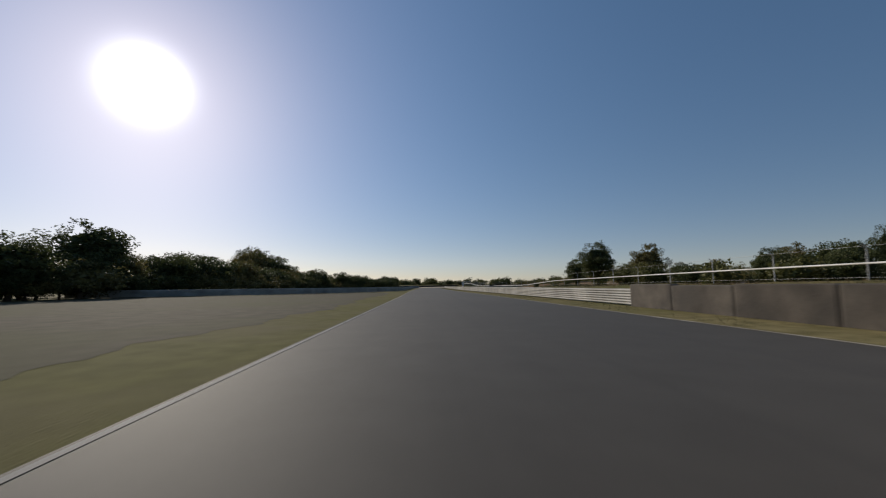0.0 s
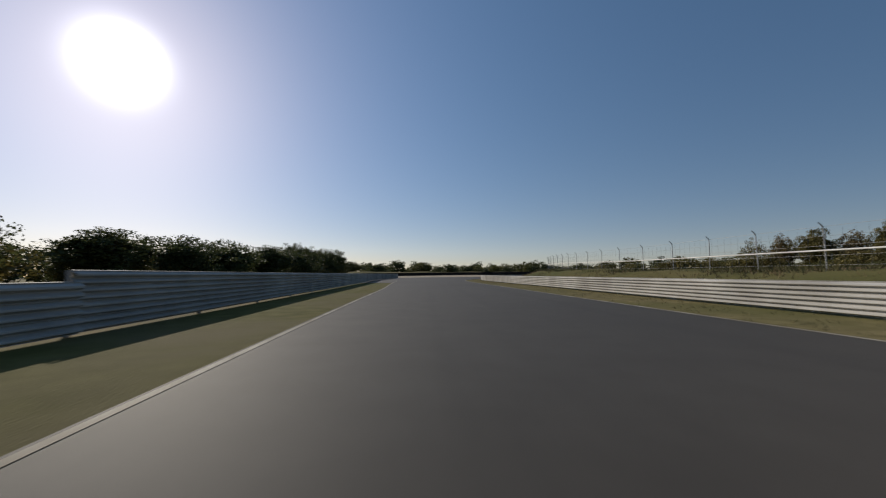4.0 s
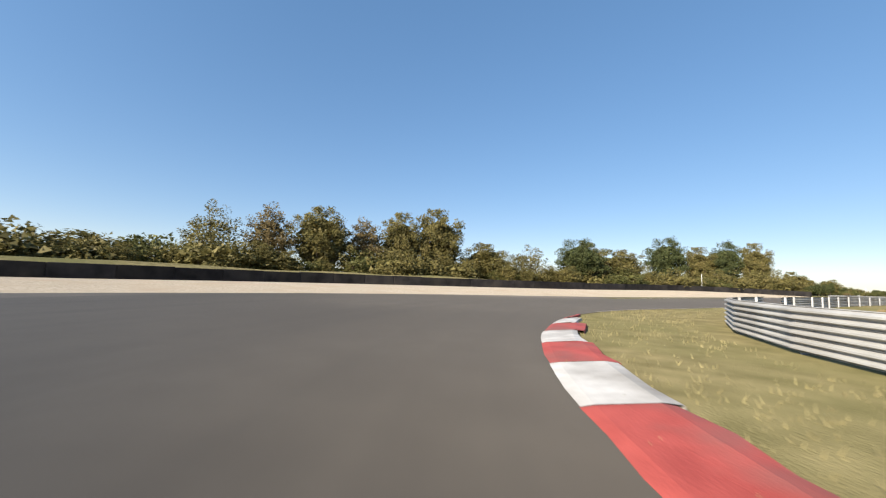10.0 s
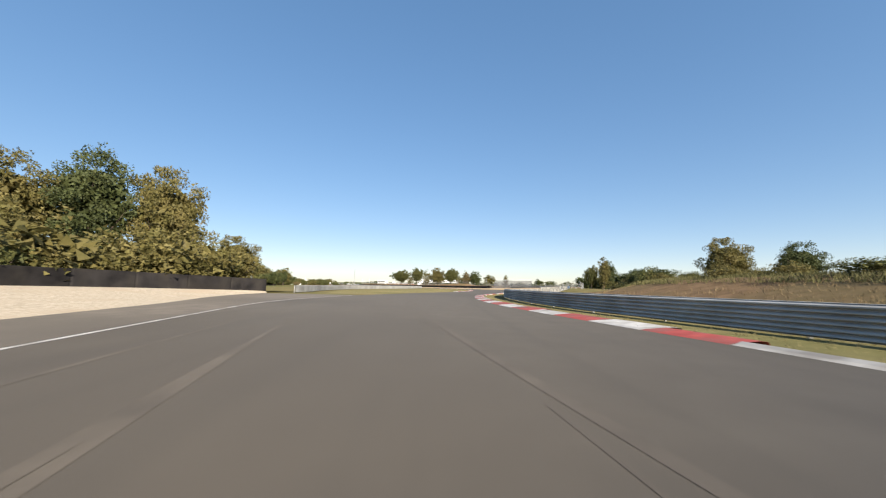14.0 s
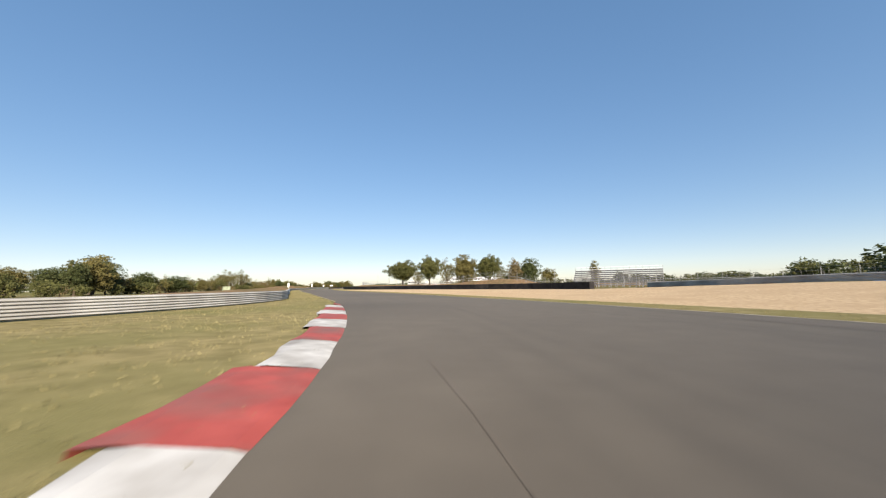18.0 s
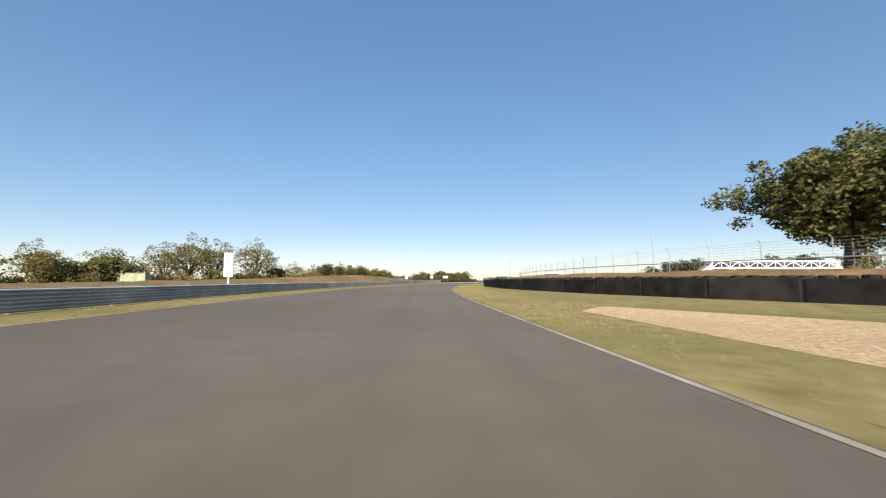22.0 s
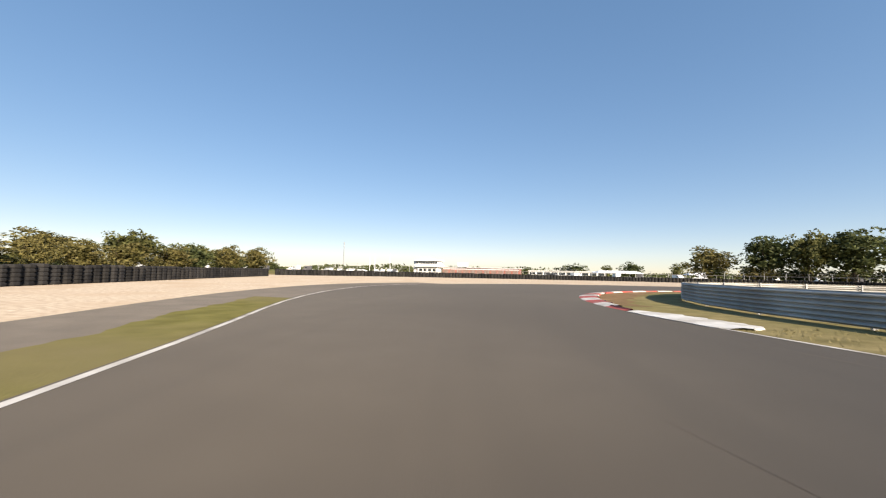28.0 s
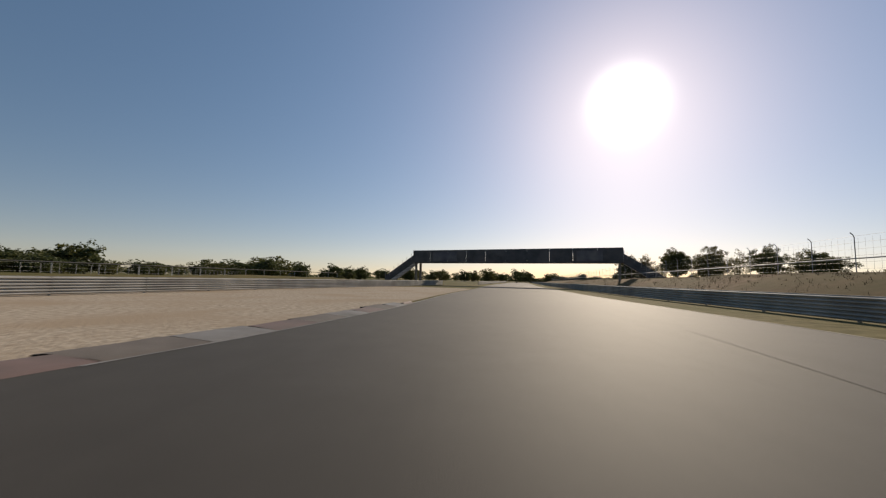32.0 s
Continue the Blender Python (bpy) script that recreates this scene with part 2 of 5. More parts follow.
STAINED = material("stained_concrete", (0.05, 0.041, 0.033), (0.15, 0.125, 0.098), 0.9, 0.8, bump=0.5, bump_scale=12, stain=(0.07, 0.06, 0.05), stain_scale=0.9, island="object")
FADED = material("faded_kerb_paint", (0.257, 0.231, 0.201), (0.359, 0.329, 0.291), 0.8, 1.5, bump=0.2, stain=(0.188, 0.171, 0.145), stain_scale=0.8)
PINK = material("faded_red_paint", (0.214, 0.145, 0.12), (0.282, 0.188, 0.158), 0.8, 1.5, bump=0.2, stain=(0.188, 0.145, 0.12), stain_scale=0.8)
STRAW = material("dry_grass_blades", (0.16, 0.113, 0.0571), (0.258, 0.188, 0.0966), 0.9, 0.5, bump=0, island=True)
WEEDS = material("weed_blades", (0.0855, 0.0855, 0.0299), (0.171, 0.15, 0.0599), 0.9, 0.5, bump=0, island=True)
BLADES = material("grass_blades", (0.141, 0.123, 0.0531), (0.254, 0.212, 0.101), 0.9, 0.5, bump=0, island=True)
BARK = material("bark", (0.055, 0.04, 0.028), (0.11, 0.085, 0.06), 0.9, 6.0, bump=0.8, bump_scale=12)
LEAF_GREEN = leafy("green_leaves", (0.0719, 0.0773, 0.0221), (0.14, 0.135, 0.0442))
LEAF_DARK = leafy("dark_leaves", (0.0491, 0.0621, 0.021), (0.0937, 0.104, 0.0364))
LEAF_OLIVE = leafy("olive_leaves", (0.106, 0.0966, 0.0281), (0.19, 0.155, 0.0547))
LEAF_RUST = leafy("autumn_leaves", (0.124, 0.0938, 0.0414), (0.207, 0.156, 0.069))

# ---- the line of the circuit: distance s in metres, offset d to the left ----
LINE = np.array([(6.5, -118), (4.6, -80), (2.3, -40), (0, 0), (-2.2, 38.3), (-4.6, 76.8), (-6.3, 112.5), (-7.3, 142.9), (-7.6, 169.9), (-7.2, 193.7), (-2.5, 214.7),
                 (7.5, 232.4), (22.3, 243.1), (38.7, 245.2), (55.0, 238.8), (69.6, 224.9), (80.2, 204.7), (88.2, 180.5), (94.1, 153.4), (96.2, 123.5), (98.5, 92.9),
                 (107.2, 63.3), (122.6, 35.8), (143.0, 9.5), (164.9, -16.9), (187.7, -44.4), (209.6, -72.0), (228.5, -100.6), (244.8, -129.1), (258.6, -156.6), (270.0, -180.1),
                 (277.2, -198.9), (277.9, -215.2), (269.9, -228.6), (254.1, -235.2), (235.1, -232.8), (217, -221.5), (196, -205.5), (172, -187.5), (132, -157.5), (60, -103.5), (12, -67.5)])


def smooth_line(pts, step=0.5):
    p = np.vstack([2 * pts[0] - pts[1], pts, 2 * pts[-1] - pts[-2]])
    out = []
    for i in range(1, len(p) - 2):
        n = max(2, int(np.linalg.norm(p[i + 1] - p[i]) / step))
        t = np.linspace(0, 1, n, endpoint=False)[:, None]
        a, b, c, d = p[i - 1], p[i], p[i + 1], p[i + 2]
        out.append(0.5 * (2 * b + (c - a) * t + (2 * a - 5 * b + 4 * c - d) * t**2 + (3 * b - a - 3 * c + d) * t**3))
    return np.vstack([*out, p[-2:-1]])


LP = smooth_line(LINE)
LS = np.r_[0, np.cumsum(np.hypot(*np.diff(LP, axis=0).T))]
LS -= LS[np.argmin(np.hypot(*LP.T))]
LT = np.gradient(LP, axis=0)
LT /= np.hypot(*LT.T)[:, None]


def at(s, d):
    """The place at distance s along the line and offset d to its left."""
    s, d = np.asarray(s, float), np.asarray(d, float)
    x, y = np.interp(s, LS, LP[:, 0]), np.interp(s, LS, LP[:, 1])
    tx, ty = np.interp(s, LS, LT[:, 0]), np.interp(s, LS, LT[:, 1])
    return np.stack([x - ty * d, y + tx * d], -1)


def profile(text):
    """'s:d s:d ...' as a smoothed function of s."""
    q = np.array([[float(v) for v in w.split(":")] for w in text.split()])
    g = np.arange(q[0, 0], q[-1, 0] + 0.5, 1.0)
    v = np.interp(g, q[:, 0], q[:, 1])
    k = np.ones(9) / 9
    v = np.convolve(np.r_[np.full(4, v[0]), v, np.full(4, v[-1])], k, "valid")
    return lambda s: np.interp(s, g, v)


EDGE_L = profile("-118:2.4 0:2.3 84:2.1 140:2.2 170:3 188:4 197:5.2 203:6.8 212:10 222:14 235:18 290:16 297:8 303:2.2 308:.3 316:.1 326:.55 339:1.7 349:3.4 361:5.7 369:7.4 378:9.6 390:9.5 405:7.5 420:5 435:3 446:2.8 454:2.3 470:.8 478:.8 486:1.4 500:2.8 514:4.6 522:5.2 550:6.4 581:7.9 617:9.2 655:10.4 690:9.8 720:8.5 737:7.2 755:5.4 775:3.3 787:2.6 795:3.3 800:5 808:9 813:12.5 825:12.5 838:11 848:11 854:9 862:4 870:2.6 900:3.5 940:5 1140:5")
EDGE_R = profile("-118:-7.2 84:-7.1 135:-7 188:-5.7 199:-4.6 208:-3.6 221:-3.5 235:-4.4 247:-4.2 256:-2 265:-1 275:-.8 282:-1.2 290:-3 296:-6.5 305:-9 315:-9.6 326:-8.6 345:-8.2 357:-6.8 366:-5.4 379:-3.2 390:-2 402:-1.2 412:-2.5 425:-6 435:-8.4 443:-10.6 455:-11.9 467:-12.4 482:-11.3 500:-8.6 512:-6.8 530:-6 560:-4.4 581:-3.5 617:-2.6 653:-2.1 690:-2.3 720:-3.6 740:-5.4 765:-7.2 786:-7.3 793:-6.6 800:-5.1 808:-3.2 815:-1.6 824:-1.2 831:-1.7 838:-3.8 847:-6.3 855:-8.2 870:-8.6 900:-6.5 940:-5 1140:-5")


# ---- mesh helpers ----
def mesh(name, verts, faces, mat, uvs=None, smooth=False):
    me = bpy.data.meshes.new(name)
    me.from_pydata([tuple(v) for v in verts], [], [tuple(f) for f in faces])
    me.materials.append(mat)
    if uvs is not None:
        lay = me.uv_layers.new(name="UVMap")
        idx = np.empty(len(me.loops), dtype=np.int32)
        me.loops.foreach_get("vertex_index", idx)
        lay.data.foreach_set("uv", np.asarray(uvs, dtype=np.float32)[idx].ravel())
    if smooth:
        me.polygons.foreach_set("use_smooth", np.ones(len(me.polygons), dtype=bool))
    me.update()
    return me


def part(name, data, parent, m=None, label=""):
    """One mesh object under a thing or a part."""
    ob = new(name, data)
    ob.parent = parent
    if m is not None:
        ob.matrix_basis = m
    if label:
        ob["label"] = label
    return ob


def boxes(name, items, mat):
    """One mesh of bevel-free boxes (cx, cy, cz, sx, sy, sz)."""
    v, f = [], []
    for cx, cy, cz, sx, sy, sz in items:
        o = len(v)
        v += [(cx + sx * a / 2, cy + sy * b / 2, cz + sz * c / 2) for c in (-1, 1) for b in (-1, 1) for a in (-1, 1)]
        f += [(o, o + 2, o + 3, o + 1), (o + 4, o + 5, o + 7, o + 6), (o, o + 1, o + 5, o + 4), (o + 2, o + 6, o + 7, o + 3), (o, o + 4, o + 6, o + 2), (o + 1, o + 3, o + 7, o + 5)]
    return mesh(name, v, f, mat)


def bevelled(name, sx, sy, sz, mat, bev=0.02):
    bm = bmesh.new()
    bmesh.ops.create_cube(bm, size=1)
    bmesh.ops.scale(bm, vec=(sx, sy, sz), verts=bm.verts)
    bmesh.ops.translate(bm, vec=(0, 0, sz / 2), verts=bm.verts)
    bmesh.ops.bevel(bm, geom=bm.edges[:], offset=bev, segments=1, affect="EDGES")
    me = bpy.data.meshes.new(name)
    bm.to_mesh(me)
    bm.free()
    me.materials.append(mat)
    return me


def thing(name, label, category, place=(0, 0, 0), turn=0.0, group="", kind=""):
    ob = new(name)
    ob.matrix_basis = pose(*place, 0, 0, math.degrees(turn))
    return tagged(ob, label, category, group, kind)


def ribbon(name, s0, s1, inner, outer, z, mat, label, category, step=2.0, rows=1, depth=0.0):
    """A strip of ground between two offsets of the line; depth: a raised edge down to the ground."""
    s = np.arange(s0, s1 + step * 0.5, step)
    a, b = np.asarray(inner(s), float) * np.ones_like(s), np.asarray(outer(s), float) * np.ones_like(s)
    v, uv, f = [], [], []
    for i in range(rows + 1):
        d = a + (b - a) * i / rows
        p = at(s, d)
        v += [(x, y, z) for x, y in p]
        uv += list(zip(s, d))
    n = len(s)
    for i in range(rows):
        for j in range(n - 1):
            q = (i * n + j, i * n + j + 1, (i + 1) * n + j + 1, (i + 1) * n + j)
            f.append(q if a[j] < b[j] else q[::-1])
    ob = new(name, mesh(name, v, f, mat, uv))
    return tagged(ob, label, category, kind="structure")


def polygon(name, pts, z, mat, label, category):
    bm = bmesh.new()
    face = bm.faces.new([bm.verts.new((x, y, z)) for x, y in pts])
    if face.normal.z < 0 or True:
        bmesh.ops.recalc_face_normals(bm, faces=[face])
        face.normal_update()
        if face.normal.z < 0:
            face.normal_flip()
    bmesh.ops.triangulate(bm, faces=bm.faces[:])
    uv = bm.loops.layers.uv.new("UVMap")
    for fc in bm.faces:
        for lp in fc.loops:
            lp[uv].uv = (lp.vert.co.y, lp.vert.co.x)
    me = bpy.data.meshes.new(name)
    bm.to_mesh(me)
    bm.free()
    me.materials.append(mat)
    return tagged(new(name, me), label, category, kind="structure")


def resample(pts, gap):
    """Points at even gaps along a line of places."""
    pts = np.asarray(pts, float)
    s = np.r_[0, np.cumsum(np.hypot(*np.diff(pts, axis=0).T))]
    n = max(1, round(s[-1] / gap))
    t = np.linspace(0, s[-1], n + 1)
    return np.stack([np.interp(t, s, pts[:, 0]), np.interp(t, s, pts[:, 1])], -1)


def resample_up(pts, gap):
    """Places with their ground height at even gaps along a smoothed line of (x, y, z)."""
    pts = np.asarray(pts, float)
    line = smooth_line(pts[:, :2], 1.0)
    s = np.r_[0, np.cumsum(np.hypot(*np.diff(line, axis=0).T))]
    k = [s[np.argmin(np.hypot(*(line - q).T))] for q in pts[:, :2]]
    n = max(1, round(s[-1] / gap))
    t = np.linspace(0, s[-1], n + 1)
    return np.stack([np.interp(t, s, line[:, 0]), np.interp(t, s, line[:, 1]), np.interp(t, k, pts[:, 2])], -1)


def sloping_trap(name, inner, outer, z, mat, label, rows=8, gap=3.0, category="gravel"):
    """A gravel bed that rises from its inner edge to the foot of the barrier along its outer edge."""
    n = int(np.hypot(*np.diff(np.asarray(outer, float)[:, :2], axis=0).T).sum() / gap)
    a, b = [], []
    for pts, out in ((inner, a), (outer, b)):
        pts = np.asarray(pts, float)
        k = np.r_[0, np.cumsum(np.hypot(*np.diff(pts[:, :2], axis=0).T))]
        t = np.linspace(0, k[-1], n)
        out += [np.interp(t, k, pts[:, c]) for c in range(pts.shape[1])]
    a, b = np.array(a).T, np.array(b).T
    v, f = [], []
    for i in range(rows + 1):
        u = i / rows
        q = a[:, :2] + (b[:, :2] - a[:, :2]) * u
        rise = u * u * (3 - 2 * u)
        v += [(x, y, z + h * rise + (0.04 * (1 + noise.noise((x * 0.12, y * 0.12, 7.0))) * math.sin(math.pi * u))) for (x, y), h in zip(q, b[:, 2])]
    for i in range(rows):
        for j in range(n - 1):
            f.append((i * n + j, i * n + j + 1, (i + 1) * n + j + 1, (i + 1) * n + j))
    me = mesh(name, v, f, mat, smooth=True)
    if sum(p.normal.z for p in me.polygons) < 0:
        me.flip_normals()
    return tagged(new(name, me), label, category, kind="structure")


def along(text, gap=4.0):
    """Places at even gaps along a profile of the circuit's line."""
    fn = profile(text)
    w = [float(v.split(":")[0]) for v in text.split()]
    s = np.arange(w[0], w[-1] + 0.25, 0.5)
    return resample(at(s, fn(s)), gap)


# ---- ground, road, verges, gravel ----
# feet of the barriers behind the gravel: x, y and height of the ground
WALL_FIRST = [(-45, 262, 0.1), (-25, 283, 0.3), (0, 296, 0.5), (25, 299, 0.6), (44, 295, 0.65), (56, 286, 0.6), (63, 280, 0.46), (71, 270, 0.36), (77, 263, 0.4), (83, 256, 0.4), (88, 247.5, 0.4), (91.5, 239, 0.4), (95, 229, 0.4),
              (98.5, 219, 0.42), (103, 208, 0.45), (108, 197, 0.58), (113, 186, 0.68), (116.5, 176, 0.72), (117.5, 167, 0.65), (117, 157, 0.48), (115, 146, 0.22)]
INNER_FIRST = [(-21, 250), (-8, 268), (10, 277), (28, 277), (42, 272), (52, 265), (60, 256.5), (65, 249), (68.5, 242.5), (70.5, 236.5), (72, 231), (73.6, 226), (75.3, 221.5), (77.5, 217), (80, 212.3), (83, 206.8), (86.3, 200.6), (89.7, 194), (95, 184.9), (99.4, 176.6),
               (104.4, 166.6), (109.5, 158.5), (112.5, 152.5), (114.5, 146)]
RAIL_RIGHT = [(86, 84, 0.35), (82, 73, 0.5), (79.3, 63, 0.68), (76.5, 47, 0.85)]
RAIL_FAR = [(76, 41, 0.85), (78.5, 28, 0.9), (84, 16, 0.85), (91, 5, 0.55), (98, -4, 0.3)]
BELT_RIGHT = [(*at(s, d), h) for s, d, h in ((523, -32, 0.2), (533, -33.5, 0.15), (545, -33.5, 0.1), (560, -29, 0.08), (578, -26.6, 0.06), (596, -25.3, 0.03), (608, -23.8, 0), (618, -21.5, 0), (625, -18.5, 0), (633, -15, 0), (641, -12.2, 0), (651, -9.8, 0), (660, -8.3, 0), (676, -6.9, 0))]
g = np.r_[-4000, -1500, -700, np.arange(-400, 701, 100), 1000, 1800, 4200]
gv = [(x, y, -0.012) for y in g for x in g]
gf = [(j * len(g) + i, j * len(g) + i + 1, (j + 1) * len(g) + i + 1, (j + 1) * len(g) + i) for j in range(len(g) - 1) for i in range(len(g) - 1)]
tagged(new("ground", mesh("ground", gv, gf, MEADOW)), "flat dry meadow reaching the horizon", "ground", kind="structure")
ribbon("road", -118, 1120, EDGE_R, EDGE_L, 0.004, ASPHALT, "dark grey asphalt race track with rubbered streaks", "race track", rows=6)

# paved run-off outside the first bend, and the old apron beside the opening straight
polygon("pavement_runoff", [*at(np.arange(188, 312, 4.0), EDGE_L(np.arange(188, 312, 4.0)) - 0.5)] + [(x + 0.4, y + 0.3) for x, y in INNER_FIRST[11::-1]] + [(-24, 214), tuple(at(190, 8.0))],
        0.0, RUNOFF, "worn grey asphalt run-off area", "pavement")
polygon("pavement_apron", [tuple(at(s, 4.6 + 0.35 * math.sin(s * 0.23) + 0.22 * math.sin(s * 0.9 + 1) + 0.14 * math.sin(s * 2.7) + 0.08 * math.sin(s * 6.1))) for s in np.arange(-110, 61, 0.4)] + [tuple(at(68, 8.5)), tuple(at(61, 14)), tuple(at(54, 22)), tuple(at(48, 38)), tuple(at(-110, 42))], 0.0, OLD_APRON, "grey asphalt apron beside the straight", "pavement")
ribbon("verge_left_start", -118, 203, EDGE_L, lambda s: np.interp(s, [-118, 60, 130, 165, 190, 203], [5.8, 5.8, 5.2, 6.2, 4.2, 6.6]), -0.004, GREEN, "narrow green grass verge by the track", "grass")
ribbon("verge_right_start", -118, 232, lambda s: EDGE_R(s) - 7.5, EDGE_R, -0.004, GRASS, "mown grass verge by the track", "grass")
ribbon("verge_first_bend", 208, 300, lambda s: EDGE_R(s) - 8.5, EDGE_R, -0.006, GRASS, "dry grass inside the bend", "grass")
ribbon("verge_right_two", 292, 450, lambda s: EDGE_R(s) - 6.5, EDGE_R, -0.004, GRASS, "yellowed grass verge by the track", "grass")
ribbon("verge_right_three", 445, 690, lambda s: EDGE_R(s) - np.interp(s, [445, 460, 470, 485, 500, 590, 610, 630, 650], [4, 4, 4, 6, 6, 5.5, 21, 16, 8]), EDGE_R, -0.002, GRASS, "yellowed grass verge by the track", "grass")
ribbon("verge_right_four", 686, 880, lambda s: EDGE_R(s) - 8, EDGE_R, -0.006, GRASS, "yellowed grass verge by the track", "grass")
ribbon("verge_left_two", 309, 352, EDGE_L, lambda s: EDGE_L(s) + 1.9 + 0.07 * np.sin(s * 1.7) + 0.05 * np.sin(s * 4.3) + 0.04 * np.sin(s * 9.1), -0.001, GREEN, "green grass strip beside the kerb line", "grass", step=0.25)
ribbon("pavement_left_two", 303, 394, EDGE_L, lambda s: np.interp(s, [303, 312, 320, 345, 352, 366, 378, 394], [EDGE_L(303) + 5, 4.4, 3.2, 5.2, 7.2, 11.4, 15.2, 23]) + 0.3, -0.004, RUNOFF, "grey paved strip beside the gravel", "pavement")
ribbon("verge_left_three", 395, 560, EDGE_L, lambda s: np.interp(s, [395, 425, 455, 480, 500, 514, 560], [14, 26, 26, 18, 11.6, 8.2, 11]), -0.004, GRASS, "wide dry grass inside the left-hand bend", "grass")
ribbon("verge_left_four", 556, 770, EDGE_L, lambda s: np.interp(s, [556, 620, 690, 770], [12, 15, 16, 17]), -0.001, GRASS, "yellowed grass verge by the track", "grass")
ribbon("verge_left_five", 772, 803, EDGE_L, lambda s: EDGE_L(s) + 1.5 + 0.1 * np.sin(s * 1.3) + 0.06 * np.sin(s * 4.1) + 0.05 * np.sin(s * 8.7), 0.0, GREEN, "green grass strip at the last bend", "grass", step=0.25)
ribbon("pavement_left_five", 770, 818, EDGE_L, lambda s: EDGE_L(s) + 3.6, -0.003, RUNOFF, "grey paved strip beside the gravel", "pavement")
ribbon("verge_last", 860, 1120, lambda s: EDGE_R(s) - 6, lambda s: np.where(s < 906, EDGE_R(s) + 1, EDGE_L(s) + 5), -0.005, GRASS, "grass either side of the last straight", "grass")
ribbon("earth_strip", 806, 850, lambda s: EDGE_R(s) - 2.0 - 0.5 * np.sin(s * 0.31) - 0.18 * np.sin(s * 2.3) - 0.1 * np.sin(s * 5.9), lambda s: EDGE_R(s) - 0.3, 0.0, BANK, "bare brown earth worn beside the kerb", "earth", step=0.25)
sloping_trap("gravel_first", INNER_FIRST, WALL_FIRST, -0.002, GRAVEL, "pale raked gravel trap rising to the tyre wall")
sloping_trap("gravel_right", [(80.8, 66.5), (84, 60.8), (88.5, 57.6), (93, 56)] + [tuple(at(s, EDGE_R(s) - np.interp(s, [483, 490, 500, 512, 530], [3.2, 2.6, 2.3, 2.6, 2.6]))) for s in range(483, 627, 3)], [(80.1, 66, 0.63)] + RAIL_RIGHT[2:] + RAIL_FAR[:-1] + [(101, 3.5, 0.25)] + BELT_RIGHT[:6] + [(*at(s, d), 0) for s, d in ((604, -21.5), (612, -16), (619, -11.5), (626, -7))], 0.0, SAND, "sandy gravel trap rising to the guard rail")
sloping_trap("grass_slope", [tuple(at(s, EDGE_R(s) - 0.3)) for s in range(449, 482, 2)] + [(93, 56), (88.5, 57.6), (84, 60.8)], [(87, 86.5, 0.3)] + RAIL_RIGHT[:2] + [(80.1, 66, 0.63), (80.4, 65.6, 0.6)], 0.0, GOLD_GRASS, "golden dry grass rising to the guard rail", category="grass")
polygon("gravel_last", [(280, -158), (291, -178), (298, -196), (304, -214), (313, -240), (319, -254), (303, -269), (288, -276), (270, -281), (248, -286), (232, -278), (221, -262), (216.5, -245), (205, -235), (188, -219)] + [tuple(at(s, EDGE_L(s) + 0.3)) for s in range(908, 764, -4)],
        -0.006, TAN_GRAVEL, "tan raked gravel trap", "gravel")

# painted edge lines
for s0, s1, fn, sign, paint, wide in ((-118, 28, EDGE_L, -1, FADED, 0.07), (28, 206, EDGE_L, -1, WORN, 0.09), (-118, 238, EDGE_R, 1, WORN, 0.11), (288, 362, EDGE_R, 1, WORN, 0.12), (309, 392, EDGE_L, -1, KERB_WHITE, 0.11), (424, 512, EDGE_R, 1, WORN, 0.12),
                                      (505, 770, EDGE_L, -1, YELLOWED, 0.11), (510, 770, EDGE_R, 1, WORN, 0.09), (770, 816, EDGE_L, -1, KERB_WHITE, 0.1), (770, 800, EDGE_R, 1, KERB_WHITE, 0.1), (838, 1120, EDGE_R, 1, WORN, 0.1), (864, 1120, EDGE_L, -1, FADED, 0.1)):
    ribbon("edge_line", s0, s1, (lambda s, fn=fn, sign=sign: fn(s) + sign * 0.05), (lambda s, fn=fn, sign=sign, wide=wide: fn(s) + sign * (0.05 + wide)), 0.009, paint, "worn white painted edge line", "road marking")

# ---- kerbs of red and white blocks ----
def kerb(s0, s1, fn, out, label, gap=2.4, width=0.9, paints=(KERB_WHITE, RED)):
    base = thing("kerb", label, "kerb", group="track kerbs", kind="structure")
    n = int((s1 - s0) / gap)
    for i in range(n):
        s = np.linspace(s0 + i * gap, s0 + (i + 1) * gap - 0.02, 4)
        v, f = [], []
        fade = min(1.0, (i + 0.6) / 2, (n - i - 0.4) / 2)
        fade *= random.uniform(0.88, 1.16)
        worn = np.array([random.uniform(-0.05, 0.06) for _ in s])
        for d, z, k in ((0.0, 0.006, 0.3), (0.12, 0.03, 0), (width * fade * 0.8, 0.075, 0), (width * fade, 0.06, 1), (width * fade + 0.02, -0.02, 1)):
            v += [(x, y, z) for x, y in at(s, fn(s) + out * (d - 0.1 + worn * k))]
        for a in range(4):
            for b in range(3):
                q = (a * 4 + b, a * 4 + b + 1, a * 4 + b + 5, a * 4 + b + 4)
                f.append(q if out > 0 else q[::-1])
        part("kerb_block", mesh("kerb_block", v, f, paints[i % len(paints)]), base)


